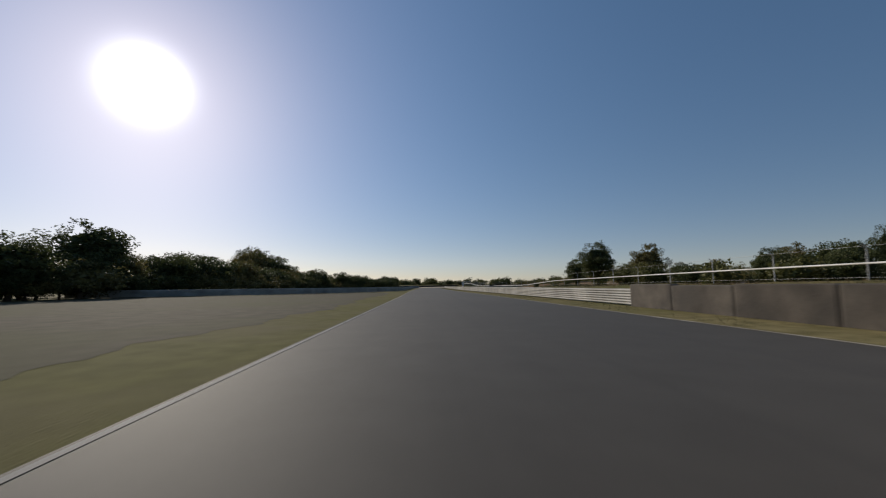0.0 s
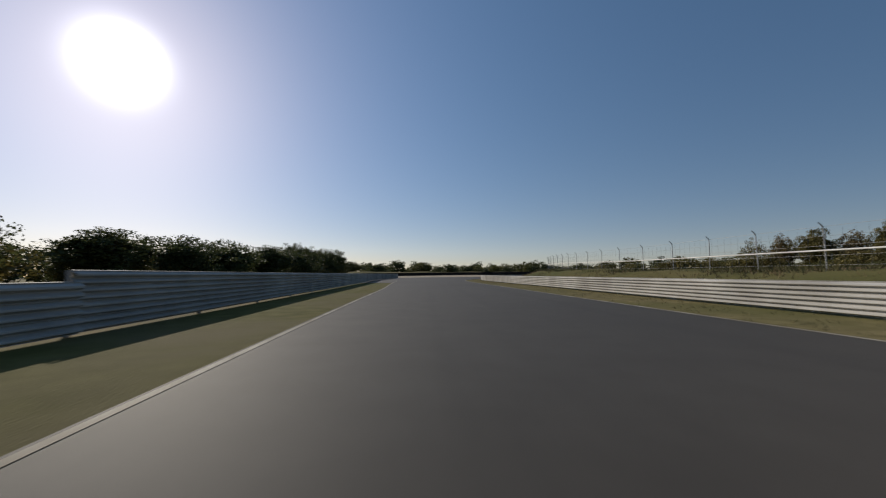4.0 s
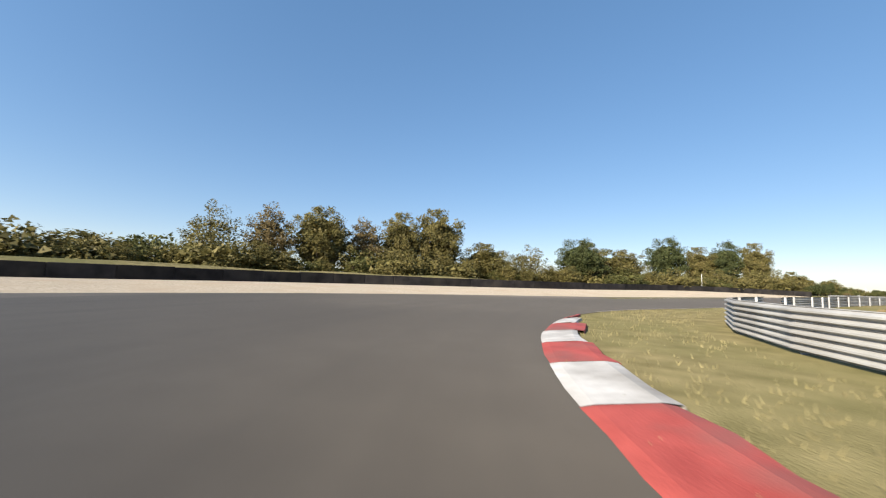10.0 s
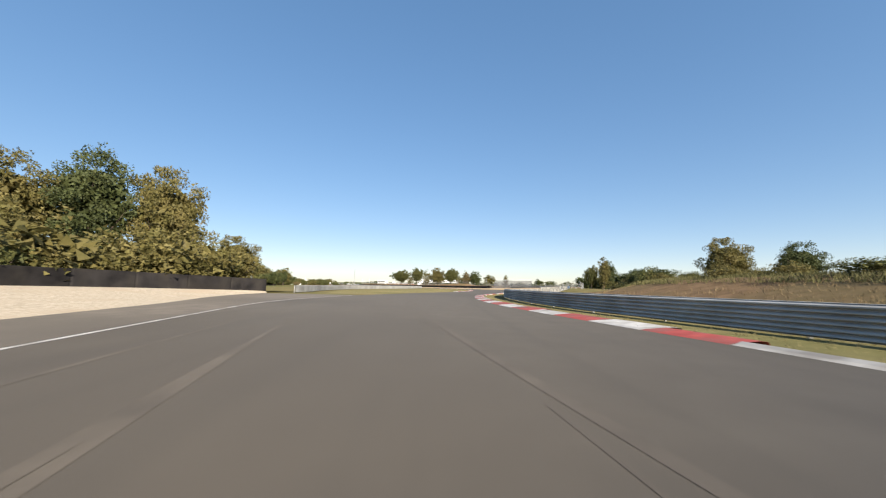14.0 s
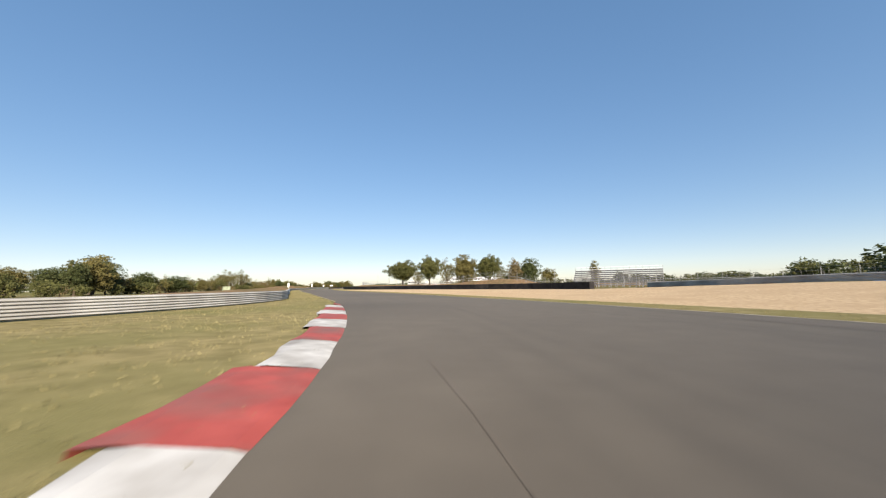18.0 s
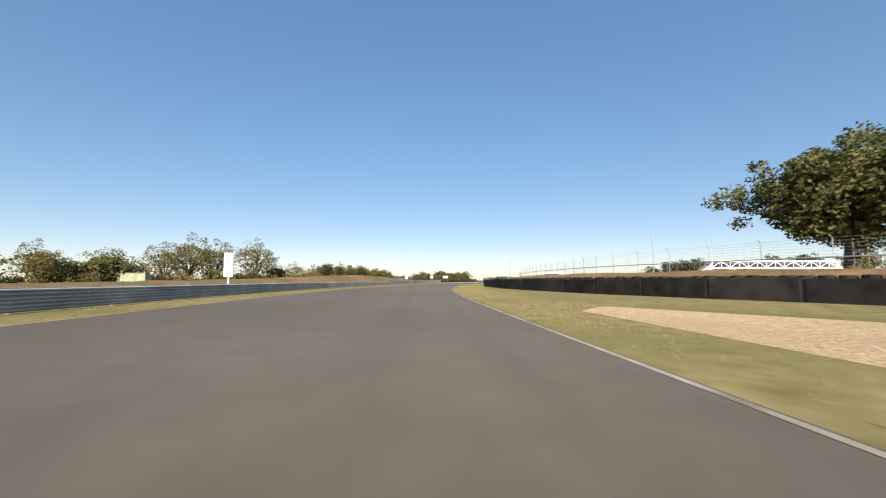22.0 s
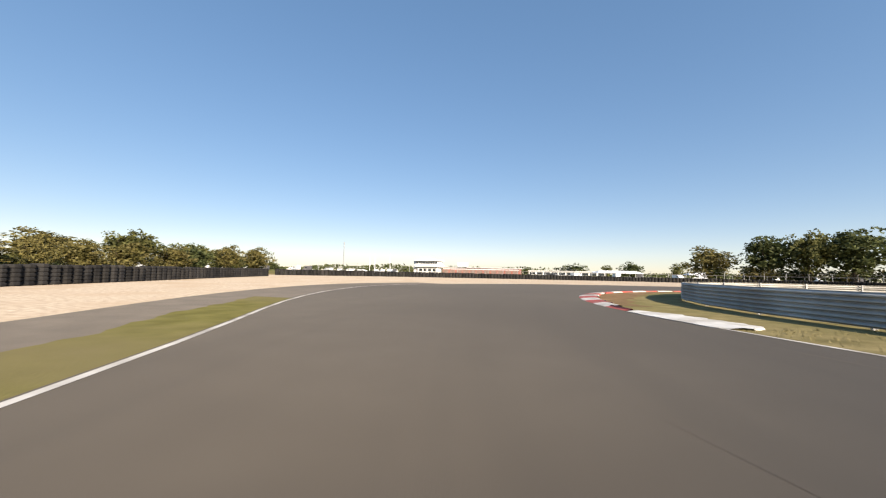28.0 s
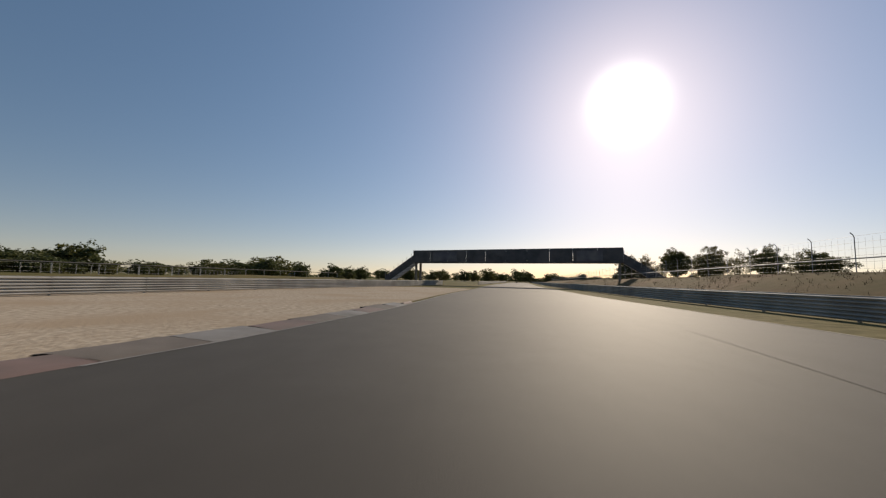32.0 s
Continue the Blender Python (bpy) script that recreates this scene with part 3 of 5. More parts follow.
kerb(207, 220.2, EDGE_R, -1, "thin chipped kerb at the entry of the first bend", gap=1.1, width=0.2, paints=(FADED, KERB_WHITE, FADED))
kerb(223.8, 239, EDGE_R, -1, "thin chipped kerb at the entry of the first bend", gap=0.9, width=0.2, paints=(KERB_WHITE, FADED, KERB_WHITE))
kerb(238.4, 287, EDGE_R, -1, "worn red and white kerb round the first bend", gap=1.8, width=0.75)
kerb(362, 418, EDGE_R, -1, "red and white kerb on the second bend")
kerb(424, 503, EDGE_L, 1, "red and white kerb on the left-hand bend")
kerb(803.5, 842, EDGE_R, -1, "worn red and white kerb round the last bend", gap=1.6, width=0.75, paints=(RED, KERB_WHITE))


def ragged_slab(s0, s1, d0, d1, label, seed):
    """A broken slab of white painted concrete let into the edge of the track."""
    rng = np.random.default_rng(seed)
    t = np.linspace(s0, s1, 15)
    inner = np.interp(t, [s0, s0 + 0.3, s1 - 0.3, s1], [0, d0, d0, 0]) + rng.uniform(-0.03, 0.03, 15)
    outer = np.interp(t, [s0, s0 + 0.5, s1 - 0.6, s1], [0.5 * d1, d1, 0.85 * d1, 0.3 * d1]) + rng.uniform(-0.12, 0.1, 15)
    v = [(x, y, z) for d, z in ((inner - 0.02, -0.01), (inner, 0.02), ((inner + outer) / 2, 0.045), (outer, 0.03), (outer - 0.02, -0.02)) for x, y in at(t, EDGE_R(t) + d)]
    f = [(a * 15 + b + 15, a * 15 + b + 16, a * 15 + b + 1, a * 15 + b) for a in range(4) for b in range(14)]
    me = mesh("kerb_slab", v, f, SLAB)
    if sum(p.normal.z for p in me.polygons) < 0:
        me.flip_normals()
    tagged(new("kerb_slab", me), label, "kerb", kind="structure")


ragged_slab(220.3, 223.6, 0.25, -1.1, "broken white painted slab at the track's edge", 3)
ragged_slab(239.2, 241.2, 0.1, -0.8, "small broken white slab at the track's edge", 4)
ragged_slab(799.4, 803.4, 0.2, -1.0, "broken white painted slab before the last bend", 5)
kerb(846, 876, EDGE_L, 1, "faded, broken exit kerb beside the gravel", gap=1.3, width=0.75, paints=(FADED, PINK, APRON))

# ---- guard rails ----
W_PROFILE = [(0, 0), (0.03, 0.004), (0.03, 0.01), (0.014, 0.02), (0.1, 0.055), (0.1, 0.085), (0.012, 0.14), (0.012, 0.16), (0.1, 0.2), (0.1, 0.237), (0.014, 0.288), (0.03, 0.3), (0.03, 0.306), (0, 0.312)]


def beam_mesh():
    prof = W_PROFILE + [(x - 0.012, z) for x, z in W_PROFILE[::-1]]
    n = len(prof)
    v = [(0, y, z) for y, z in prof] + [(1, y, z) for y, z in prof]
    f = [(i, i + n, (i + 1) % n + n, (i + 1) % n) for i in range(n)]
    return mesh("beam", v, f, STEEL)


BEAM = beam_mesh()
RAIL_POST = boxes("post", [(0, -0.03, 0.48, 0.06, 0.012, 0.96), (0, -0.1, 0.48, 0.06, 0.012, 0.96), (0, -0.065, 0.48, 0.01, 0.07, 0.96)], POST)


def guard_rail(places, side, label, beams=3, low=0.04, gap_z=0.248):
    """W-beams on steel posts; side 1: the beams face the left of the line of places."""
    places = np.asarray(places, float)
    if places.shape[1] == 2:
        places = np.c_[places, np.zeros(len(places))]
    base = thing("guard_rail", label, "guard rail", group="guard rails", kind="structure")
    top = low + beams * gap_z
    for a, b in zip(places, places[1:]):
        ln, ang = math.hypot(*(b - a)[:2]), math.atan2(b[1] - a[1], b[0] - a[0])
        tilt = math.atan2(b[2] - a[2], ln)
        for k in range(beams):
            lift = Vector((0, 0, low + k * gap_z))
            if side > 0:
                m = Matrix.Translation(Vector(a) + lift) @ Matrix.Rotation(ang, 4, "Z") @ Matrix.Rotation(-tilt, 4, "Y")
            else:
                m = Matrix.Translation(Vector(b) + lift) @ Matrix.Rotation(ang + math.pi, 4, "Z") @ Matrix.Rotation(tilt, 4, "Y")
            part("beam", BEAM, base, m @ Matrix.Diagonal((ln + 0.06, 1, gap_z / 0.303, 1)))
        part("post", RAIL_POST, base, Matrix.Translation(Vector(a) - Vector((0, 0, 0.02))) @ Matrix.Rotation(ang if side > 0 else ang + math.pi, 4, "Z") @ Matrix.Diagonal((1, 1, (top + 0.02) / 0.96, 1)))
    return base


guard_rail(along("17:-9.6 90:-9.8 140:-9.7 170:-9 188:-8.5 198:-7.2 208:-6 220:-6"), 1, "pale galvanised three-beam guard rail along the straight")
guard_rail(along("220:-6 243:-6.5 255:-5.4 278:-4.8 285:-6 295:-9.6", 3.0), 1, "galvanised three-beam guard rail curving inside the bend")
guard_rail(along("295:-9.6 306:-12.4 317:-12.6 330:-12.5 345:-12 357:-10 364:-8.5 376:-6 391:-4.6 398:-4.2 410:-6 425:-9.5 437:-12.5 447:-17 456:-23"), 1, "shaded galvanised three-beam guard rail")
guard_rail([(x, y) for x, y in resample([(-44, 45), (-36, 49), (-27, 52), (-21, 56.5), (-16.5, 62), (-13.6, 69), (-12, 77)], 4)] + [tuple(v) for v in along("82:5.2 90:4.5 130:4.8 150:5.8")], -1, "galvanised guard rail backed by trees", gap_z=0.288)
guard_rail(along("150:5.8 187:7.4 192:7.9 205:11.4 214:14.5 226:19.5"), -1, "tall galvanised guard rail backed by trees", beams=4, gap_z=0.265)
guard_rail(along("396:17.4 410:22 430:27 452:25.8 476:18.3 488:14.8 497:10.6 505:8.2 514:7.6 523:8.6 583:11 619:12.2 656:13.5 690:13"), -1, "weathered galvanised guard rail on the grass")
guard_rail(along("690:13 723:13.8 740:14.4 766:14.8"), -1, "galvanised four-beam guard rail in the sun", beams=4, gap_z=0.265)
guard_rail(along("676:-6.9 685:-7.2 720:-7 743:-8.6 770:-9.8 787:-10.2 797:-8.9 806:-7.6 815:-6.1 822:-5.7 830:-6.1 840:-8.7 850:-10.8 864:-11.4", 3.0), 1, "shaded galvanised three-beam guard rail")
guard_rail(along("864:-11.4 872:-11.6 900:-9.5 940:-8 1110:-8"), 1, "backlit guard rail along the last straight")
guard_rail(resample([(217, -243), (205, -233), (185, -214), (170, -202)], 4), -1, "galvanised guard rail before the footbridge")
guard_rail(along("948:8 1000:8 1110:8"), -1, "guard rail beyond the footbridge")


# ---- walls faced with dark belting, concrete wall, tyre walls ----
def panel_wall(name, places, height, mat, label, category, thick=0.35):
    """Upright panels end to end; places: x, y and, where the ground rises, z."""
    places = np.asarray(places, float)
    if places.shape[1] == 2:
        places = np.c_[places, np.zeros(len(places))]
    base = thing(name, label, category, kind="structure")
    data = bevelled("panel", 1.0, thick, height, mat, 0.03)
    for a, b in zip(places, places[1:]):
        ln, ang = math.hypot(*(b - a)[:2]), math.atan2(b[1] - a[1], b[0] - a[0])
        mid = (a + b) / 2
        part("panel", data, base, Matrix.Translation((mid[0], mid[1], mid[2] - 0.03)) @ Matrix.Rotation(ang, 4, "Z") @ Matrix.Rotation(-math.atan2(b[2] - a[2], ln), 4, "Y") @ Matrix.Rotation(radians(random.uniform(-1.2, 1.2)), 4, "X") @ Matrix.Diagonal((ln - 0.02, 1, random.uniform(0.97, 1.04), 1)))
    return base


panel_wall("concrete_wall", along("-60:-9.3 0:-9.3 17:-9.6", 3.0), 0.98, STAINED, "stained old concrete wall beside the straight", "wall")
panel_wall("belt_wall", resample_up(WALL_FIRST, 4.0), 1.18, BELT, "black rubber-belted tyre wall behind the gravel", "tyre wall", 0.8)
panel_wall("belt_wall", resample_up(BELT_RIGHT, 4.0), 1.1, BELT, "black rubber-belted tyre wall curving toward the track", "tyre wall", 0.8)


def tyre_stack():
    v, f = [], []
    seg, ring = 9, ((0.19, 0.0), (0.29, 0.0), (0.325, 0.05), (0.325, 0.14), (0.29, 0.19), (0.19, 0.19))
    for k in range(5):
        o, z0 = len(v), k * 0.19
        for j in range(seg):
            a = 2 * math.pi * j / seg
            v += [(r * math.cos(a), r * math.sin(a), z0 + z) for r, z in ring]
        for j in range(seg):
            for i in range(6):
                f.append((o + j * 6 + i, o + (j + 1) % seg * 6 + i, o + (j + 1) % seg * 6 + (i + 1) % 6, o + j * 6 + (i + 1) % 6))
    return mesh("tyre_stack", v, f, RUBBER)


STACK = tyre_stack()


def tyre_wall(places, label):
    base = thing("tyre_wall", label, "tyre wall", group="tyre walls", kind="structure")
    for x, y in places:
        part("tyre_stack", STACK, base, Matrix.Translation((x, y, 0)) @ Matrix.Rotation(random.uniform(0, 6), 4, "Z") @ Matrix.Diagonal((1, 1, random.uniform(0.95, 1.05), 1)))


tyre_wall(resample(smooth_line(np.array([(279, -160), (287, -176), (293, -192), (296, -203), (300, -216), (305, -230), (309.5, -244)]), 2), 0.645), "stacked black tyres standing on the gravel")
tyre_wall(resample(smooth_line(np.array([(314, -253), (301, -266), (287, -273), (270, -279), (249, -284.5), (233, -279), (222, -264), (217, -243)]), 2), 0.645), "long row of stacked black tyres behind the gravel")


# tyre tops that show above the belting of the wall by the back straight
TOP_TYRE = mesh("tyre", *(lambda seg, ring: ([(r * math.cos(2 * math.pi * j / seg), r * math.sin(2 * math.pi * j / seg), z) for j in range(seg) for r, z in ring],
                [(j * 6 + i, (j + 1) % seg * 6 + i, (j + 1) % seg * 6 + (i + 1) % 6, j * 6 + (i + 1) % 6) for j in range(seg) for i in range(6)]))(10, ((0.19, 0.0), (0.29, 0.0), (0.325, 0.05), (0.325, 0.14), (0.29, 0.19), (0.19, 0.19))), RUBBER)
tops = thing("tyre_row", "row of black tyres behind the belted wall", "tyre wall", kind="structure")
for x, y in along("525:-33 533:-34.4 545:-34.4 560:-29.9 578:-27.5 596:-26.2 608:-24.7 618:-22.4 625:-19.3 633:-15.8 641:-13 651:-10.6 660:-9.1 672:-7.9", 0.7):
    part("tyre", TOP_TYRE, tops, Matrix.Translation((x, y, 1.02 + random.uniform(-0.02, 0.04))) @ Matrix.Rotation(radians(random.uniform(-4, 4)), 4, "X"))


# ---- trees and shrubs ----
def limb(v, f, a, b, ra, rb, seg=6):
    a, b = Vector(a), Vector(b)
    z = (b - a).normalized()
    x = z.orthogonal().normalized()
    y = z.cross(x)
    o = len(v)
    for p, r in ((a, ra), (b, rb)):
        v += [tuple(p + (x * math.cos(2 * math.pi * j / seg) + y * math.sin(2 * math.pi * j / seg)) * r) for j in range(seg)]
    f += [(o + j, o + (j + 1) % seg, o + seg + (j + 1) % seg, o + seg + j) for j in range(seg)]


def tree(name, label, height, width, trunk, leaf, seed, clumps=70, per=34, size=0.34, dense=1.9, boughs=12):
    """A tapered trunk with limbs, and a crown of many small leaves in clumps."""
    rng = np.random.default_rng(seed)
    base = thing(name, label, "tree" if trunk > 0.5 else "shrub")
    v, f = [], []
    r0 = 0.025 * height + 0.05
    lean = rng.normal(0, 0.02, 2) * height
    fork = (lean[0], lean[1], trunk + 0.12 * (height - trunk))
    limb(v, f, (0, 0, -0.1), (lean[0] * 0.5, lean[1] * 0.5, trunk * 0.6), r0 * 1.25, r0)
    limb(v, f, (lean[0] * 0.5, lean[1] * 0.5, trunk * 0.6), fork, r0, r0 * 0.75)
    mid, hh = trunk + (height - trunk) * 0.5, (height - trunk) * 0.5
    cent = []
    while len(cent) < clumps:
        q = rng.normal(0, 1, 3)
        q /= np.linalg.norm(q)
        q *= rng.uniform(0.45, 1.0) ** 0.6
        wide = 1 - 0.45 * max(0.0, q[2]) ** 2 - 0.25 * max(0.0, -q[2])
        lump = 1 + 0.22 * math.sin(3.1 * q[0] + seed) * math.cos(2.7 * q[1] - seed) + rng.normal(0, 0.07)
        cent.append((q[0] * width / 2 * wide * lump + lean[0], q[1] * width / 2 * wide * lump + lean[1], mid + q[2] * hh * min(1.05, lump)))
    cent = np.array(cent)
    for c in cent[:: max(1, clumps // boughs)]:
        m = (np.array(fork) * 0.45 + c * 0.55) + rng.normal(0, 0.15, 3)
        limb(v, f, fork, m, r0 * 0.45, r0 * 0.22, 5)
        limb(v, f, m, c, r0 * 0.22, r0 * 0.06, 4)
    part("trunk", mesh("trunk", v, f, BARK, smooth=True), base)
    n = clumps * per
    cr = 0.95 * math.sqrt(width * (height - trunk) / clumps)
    ball = rng.normal(0, 1, (n, 3))
    ball *= (rng.uniform(0.1, 1, (n, 1)) ** 0.5) / np.linalg.norm(ball, axis=1)[:, None]
    pos = np.repeat(cent, per, 0) + ball * np.repeat(rng.uniform(0.7, 1.25, (clumps, 1)), per, 0) * cr * np.array([0.95, 0.95, 0.8])
    core = rng.uniform(0, 1, n) < 0.24
    fill = rng.normal(0, 1, (n, 3))
    fill *= (rng.uniform(0, 1, (n, 1)) ** 0.45) / np.linalg.norm(fill, axis=1)[:, None]
    fill = fill * np.array([width * 0.36, width * 0.36, hh * 0.8]) * (1 - 0.3 * np.clip(fill[:, 2:], 0, 1)) + np.array([lean[0], lean[1], mid])
    pos = np.where(core[:, None], fill, pos)
    pos[:, 2] = np.maximum(pos[:, 2], 0.1)
    u = rng.normal(0, 1, (n, 3))
    u /= np.linalg.norm(u, axis=1)[:, None]
    w = np.cross(u, rng.normal(0, 1, (n, 3)))
    w /= np.linalg.norm(w, axis=1)[:, None]
    ln = size * rng.uniform(0.6, 1.4, (n, 1)) * np.where(core, dense, 1.0)[:, None]
    blade = np.stack([pos - u * ln, pos + (u * 0.6 + w * 0.65) * ln, pos + (u * 0.6 - w * 0.65) * ln], 1).reshape(-1, 3)
    part("crown", mesh("crown", blade, np.arange(3 * n).reshape(-1, 3), leaf), base)
    return base


# letter: name, label, height, crown width, clear trunk, leaves, clumps, leaves a clump, leaf size, inner leaf size
SPECIES = {
    "o": ("oak_tree", "broad green oak with a rounded crown", 10, 9.5, 2.0, LEAF_GREEN, 110, 75, 0.15, 2.2),
    "b": ("oak_tree", "tall dark green oak in full leaf", 11, 7.5, 1.7, LEAF_DARK, 110, 75, 0.15, 2.2),
    "c": ("oak_tree", "leafy olive green tree with an uneven crown", 10, 8.0, 0.9, LEAF_OLIVE, 100, 75, 0.145, 2.2),
    "a": ("autumn_tree", "thinning tree with rusty autumn leaves", 10, 7.0, 0.8, LEAF_RUST, 100, 75, 0.13, 1.9),
    "p": ("poplar_tree", "slim upright tree with thin olive leaves", 11, 3.6, 1.0, LEAF_OLIVE, 80, 60, 0.13, 1.6),
    "s": ("shrub", "low green shrub among rough dry grass", 3.2, 4.2, 0.2, LEAF_GREEN, 44, 62, 0.075, 2.4),
    "t": ("shrub", "olive green bramble thicket on rough ground", 2.6, 5.0, 0.15, LEAF_OLIVE, 44, 62, 0.075, 2.4),
    "u": ("shrub", "rust-coloured dry shrub with thin leaves", 3.0, 4.0, 0.2, LEAF_RUST, 44, 58, 0.07, 2.2),
    "d": ("dark_tree", "dark hedge tree leafed to the ground", 7.5, 7.0, 0.3, LEAF_DARK, 84, 70, 0.135, 2.4),
    "B": ("oak_tree", "tall dark green oak with dense small leaves", 11, 8.5, 1.2, LEAF_DARK, 130, 125, 0.115, 2.2),
    "C": ("oak_tree", "dense olive green tree with an uneven crown", 10, 8.0, 0.7, LEAF_OLIVE, 130, 125, 0.11, 2.2),
    "O": ("oak_tree", "broad green oak with a clear trunk", 10, 9.5, 2.2, LEAF_GREEN, 140, 130, 0.11, 2.3),
    "n": ("young_tree", "thin open young tree with sparse olive leaves", 8, 6.0, 0.6, LEAF_OLIVE, 80, 44, 0.11, 1.5),
    "f": ("distant_tree", "distant dark green tree on the skyline", 9, 9.0, 0.15, LEAF_DARK, 40, 28, 0.45, 1.3),
    "g": ("distant_tree", "distant green tree on the skyline", 9, 10.0, 0.2, LEAF_GREEN, 40, 28, 0.45, 1.3),
}
made = {}


def plant(kind, x, y, h, w, z=0.0):
    """One tree of height h and crown width w; those well away from the circuit are leafed more coarsely."""
    name, label, h0, w0, trunk, leaf, clumps, per, size, dense = SPECIES[kind]
    far = kind in "fg" or np.hypot(LP[:, 0] - x, LP[:, 1] - y).min() > (60 if h > 5 else 44)
    m = pose(x, y, z, 0, 0, random.uniform(0, 360))
    if (kind, far) not in made:
        if far and kind not in "fg":
            clumps, per, size, dense = (clumps * 2 // 3, per // 2, size * 1.75, 1.8) if h0 > 9 else (clumps // 2, per * 2 // 5, size * 2.2, 1.7)
        made[kind, far] = c = tree(name, label, h0, w0, trunk, leaf, 1 + list(SPECIES).index(kind), clumps, per, size, dense, 5 if far else 12)
        c.matrix_basis = m
    else:
        c = copy_thing(made[kind, far], m)
    c.scale = (w / w0, w / w0, h / h0)
    return c


def hedge(kinds, a, b, n, h0, h1, spread=3.0, wide=1.1, z=0.0):
    for i in range(n):
        t = (i + random.uniform(0.1, 0.9)) / n
        kind, h = random.choice(kinds), random.uniform(h0, h1)
        kh, kw = SPECIES[kind][2:4]
        plant(kind, a[0] + (b[0] - a[0]) * t + random.uniform(-spread, spread), a[1] + (b[1] - a[1]) * t + random.uniform(-spread, spread), h, h * kw / kh * wide, z)


def grove(kinds, text, tall=1.0, wide=1.15):
    """Trees standing where the text says: x:y:height:width."""
    for i, w in enumerate(text.split()):
        x, y, h, cw = (float(v) for v in w.split(":"))
        plant(kinds[i % len(kinds)], x, y, h * tall, cw * wide)


# behind the rail of the opening straight
grove("dcdbd", "-46:30:5.5:6 -47:36:6:6 -46:42:5.5:6 -46:50:9.2:9 -45:58:5.8:6 -46:69:7:11 -53:104:10.6:9 -56:112:12:10 -56:120:11.6:10 -56:128:10.8:10 -55:136:8.5:9 -46:122:6.2:8 -42:130:5.4:8", 1.12)
grove("dbd", "-35:132:6:6 -34:137:5:5 -33:142:5.2:4.5 -33:147:5.4:5 -32:151:4.6:4.5 -32:156:5.4:5 -32:163:4.6:5 -31:172:4.4:6.5 -31:180:4.6:6.5 -31:188:4.8:7 -30:198:5:7 -30:208:5:7.5", 1.08)
grove("bdbdd", "-34:216:5.6:4.5 -33:219:6:4 -32:223:5.6:5.3 -31:229:5.6:5 -30:235:5.8:6", 1.25)
hedge("dt", (-44, 10), (-36, 125), 22, 3, 4.5, 2, 1.3)
hedge("dtd", (-45, 10), (-60, -60), 8, 4, 6, 4)
hedge("dt", (-35, 128), (-31, 238), 24, 2.5, 4, 2, 1.3)
grove("dod", "-55:304:6.2:13 -45:321:7.4:17 -34:334:6.6:11 -24:341:8.6:10 -11:349:7.2:13 4:360:7:9 14:366:6.1:8")
hedge("f", (-56, 0), (-44, 245), 46, 4.2, 5.6, 1.5, 1.35)
# beyond the bank on the inside of the opening straight
grove("BBCs", "36:90:11.3:8 46:133:10.2:8 52:98:11.5:8 62:88:6:6")
grove("p", "70.5:75.5:9.5:3.4", 1.0, 1.0)
hedge("dst", (36, 136), (56, 108), 7, 2, 3.2, 4)
hedge("ds", (34, 74), (48, 52), 8, 3.5, 5.5, 3, 1.2)
hedge("dcd", (-44, 12), (-39, 122), 18, 5, 7.2, 1.5, 1.3)
hedge("tdts", (-42, 4), (-37, 128), 30, 2.6, 4.2, 1.0, 1.5)
# thicket and tall trees behind the first gravel trap
grove("gfg", "70:356:5:9 81:352:5.8:9 88:349:7:8 99:345:9.2:12 113:340:9.7:9 122:337:9.7:12")
grove("ccsnaCaCC", "92:295:6:11 99:287:6.6:10 103:279:7:9 106:272:12:8 108:265:12.7:7 111:257:14.2:10 115:249:12.3:8 117:242:15:8 119:234:16.5:10", 1.04, 1.2)
grove("CnBC", "120:223:9.5:10 122:213:9:9 123:200:11.9:10 126:188:10:12", 1.05, 1.2)
grove("CnBCBC", "135:190:13:9 137:179:10:9 139:164:16:10 136:156:13.5:8 133:150:15:8 129:145:14.5:7", 1.03, 1.25)
grove("Cs", "121:143:6.6:5 124:140:4.6:5")
hedge("scntcsc", (92, 293), (116, 236), 28, 4, 7, 2.5, 1.3)
hedge("sctcst", (117, 236), (124, 142), 40, 3.5, 6, 3, 1.3)
hedge("st", (60, 316), (92, 293), 14, 3, 5, 3, 1.3)
hedge("ffg", (100, 335), (-60, 385), 26, 4, 7, 8, 1.2)
hedge("fg", (-60, 430), (150, 430), 26, 7, 11, 14, 1.3)
hedge("fg", (-80, 230), (-90, 400), 15, 6, 10, 12, 1.2)
hedge("fg", (150, 430), (300, 260), 22, 7, 11, 14, 1.3)
hedge("fgg", (170, 190), (260, 120), 20, 5, 8, 10, 1.2)
# inside the circuit, beyond the brown bank
grove("OB", "70:53:8.4:4.6 65.5:56:9.8:4.8", 1.0, 1.0)
hedge("sct", (66, 84), (57, 92), 4, 2.2, 3.6, 2, 1.2)
hedge("sct", (64, 66), (56, 46), 8, 2, 3.6, 3, 1.3)
hedge("dbd", (59, 72), (53, 44), 6, 5.2, 7.5, 2, 1.1)
grove("dbd", "64:-8:6.6:10 57:-4:7.4:10 50:0:8.2:11 44:8:9:11 40:18:9.6:11", 1.0, 1.2)
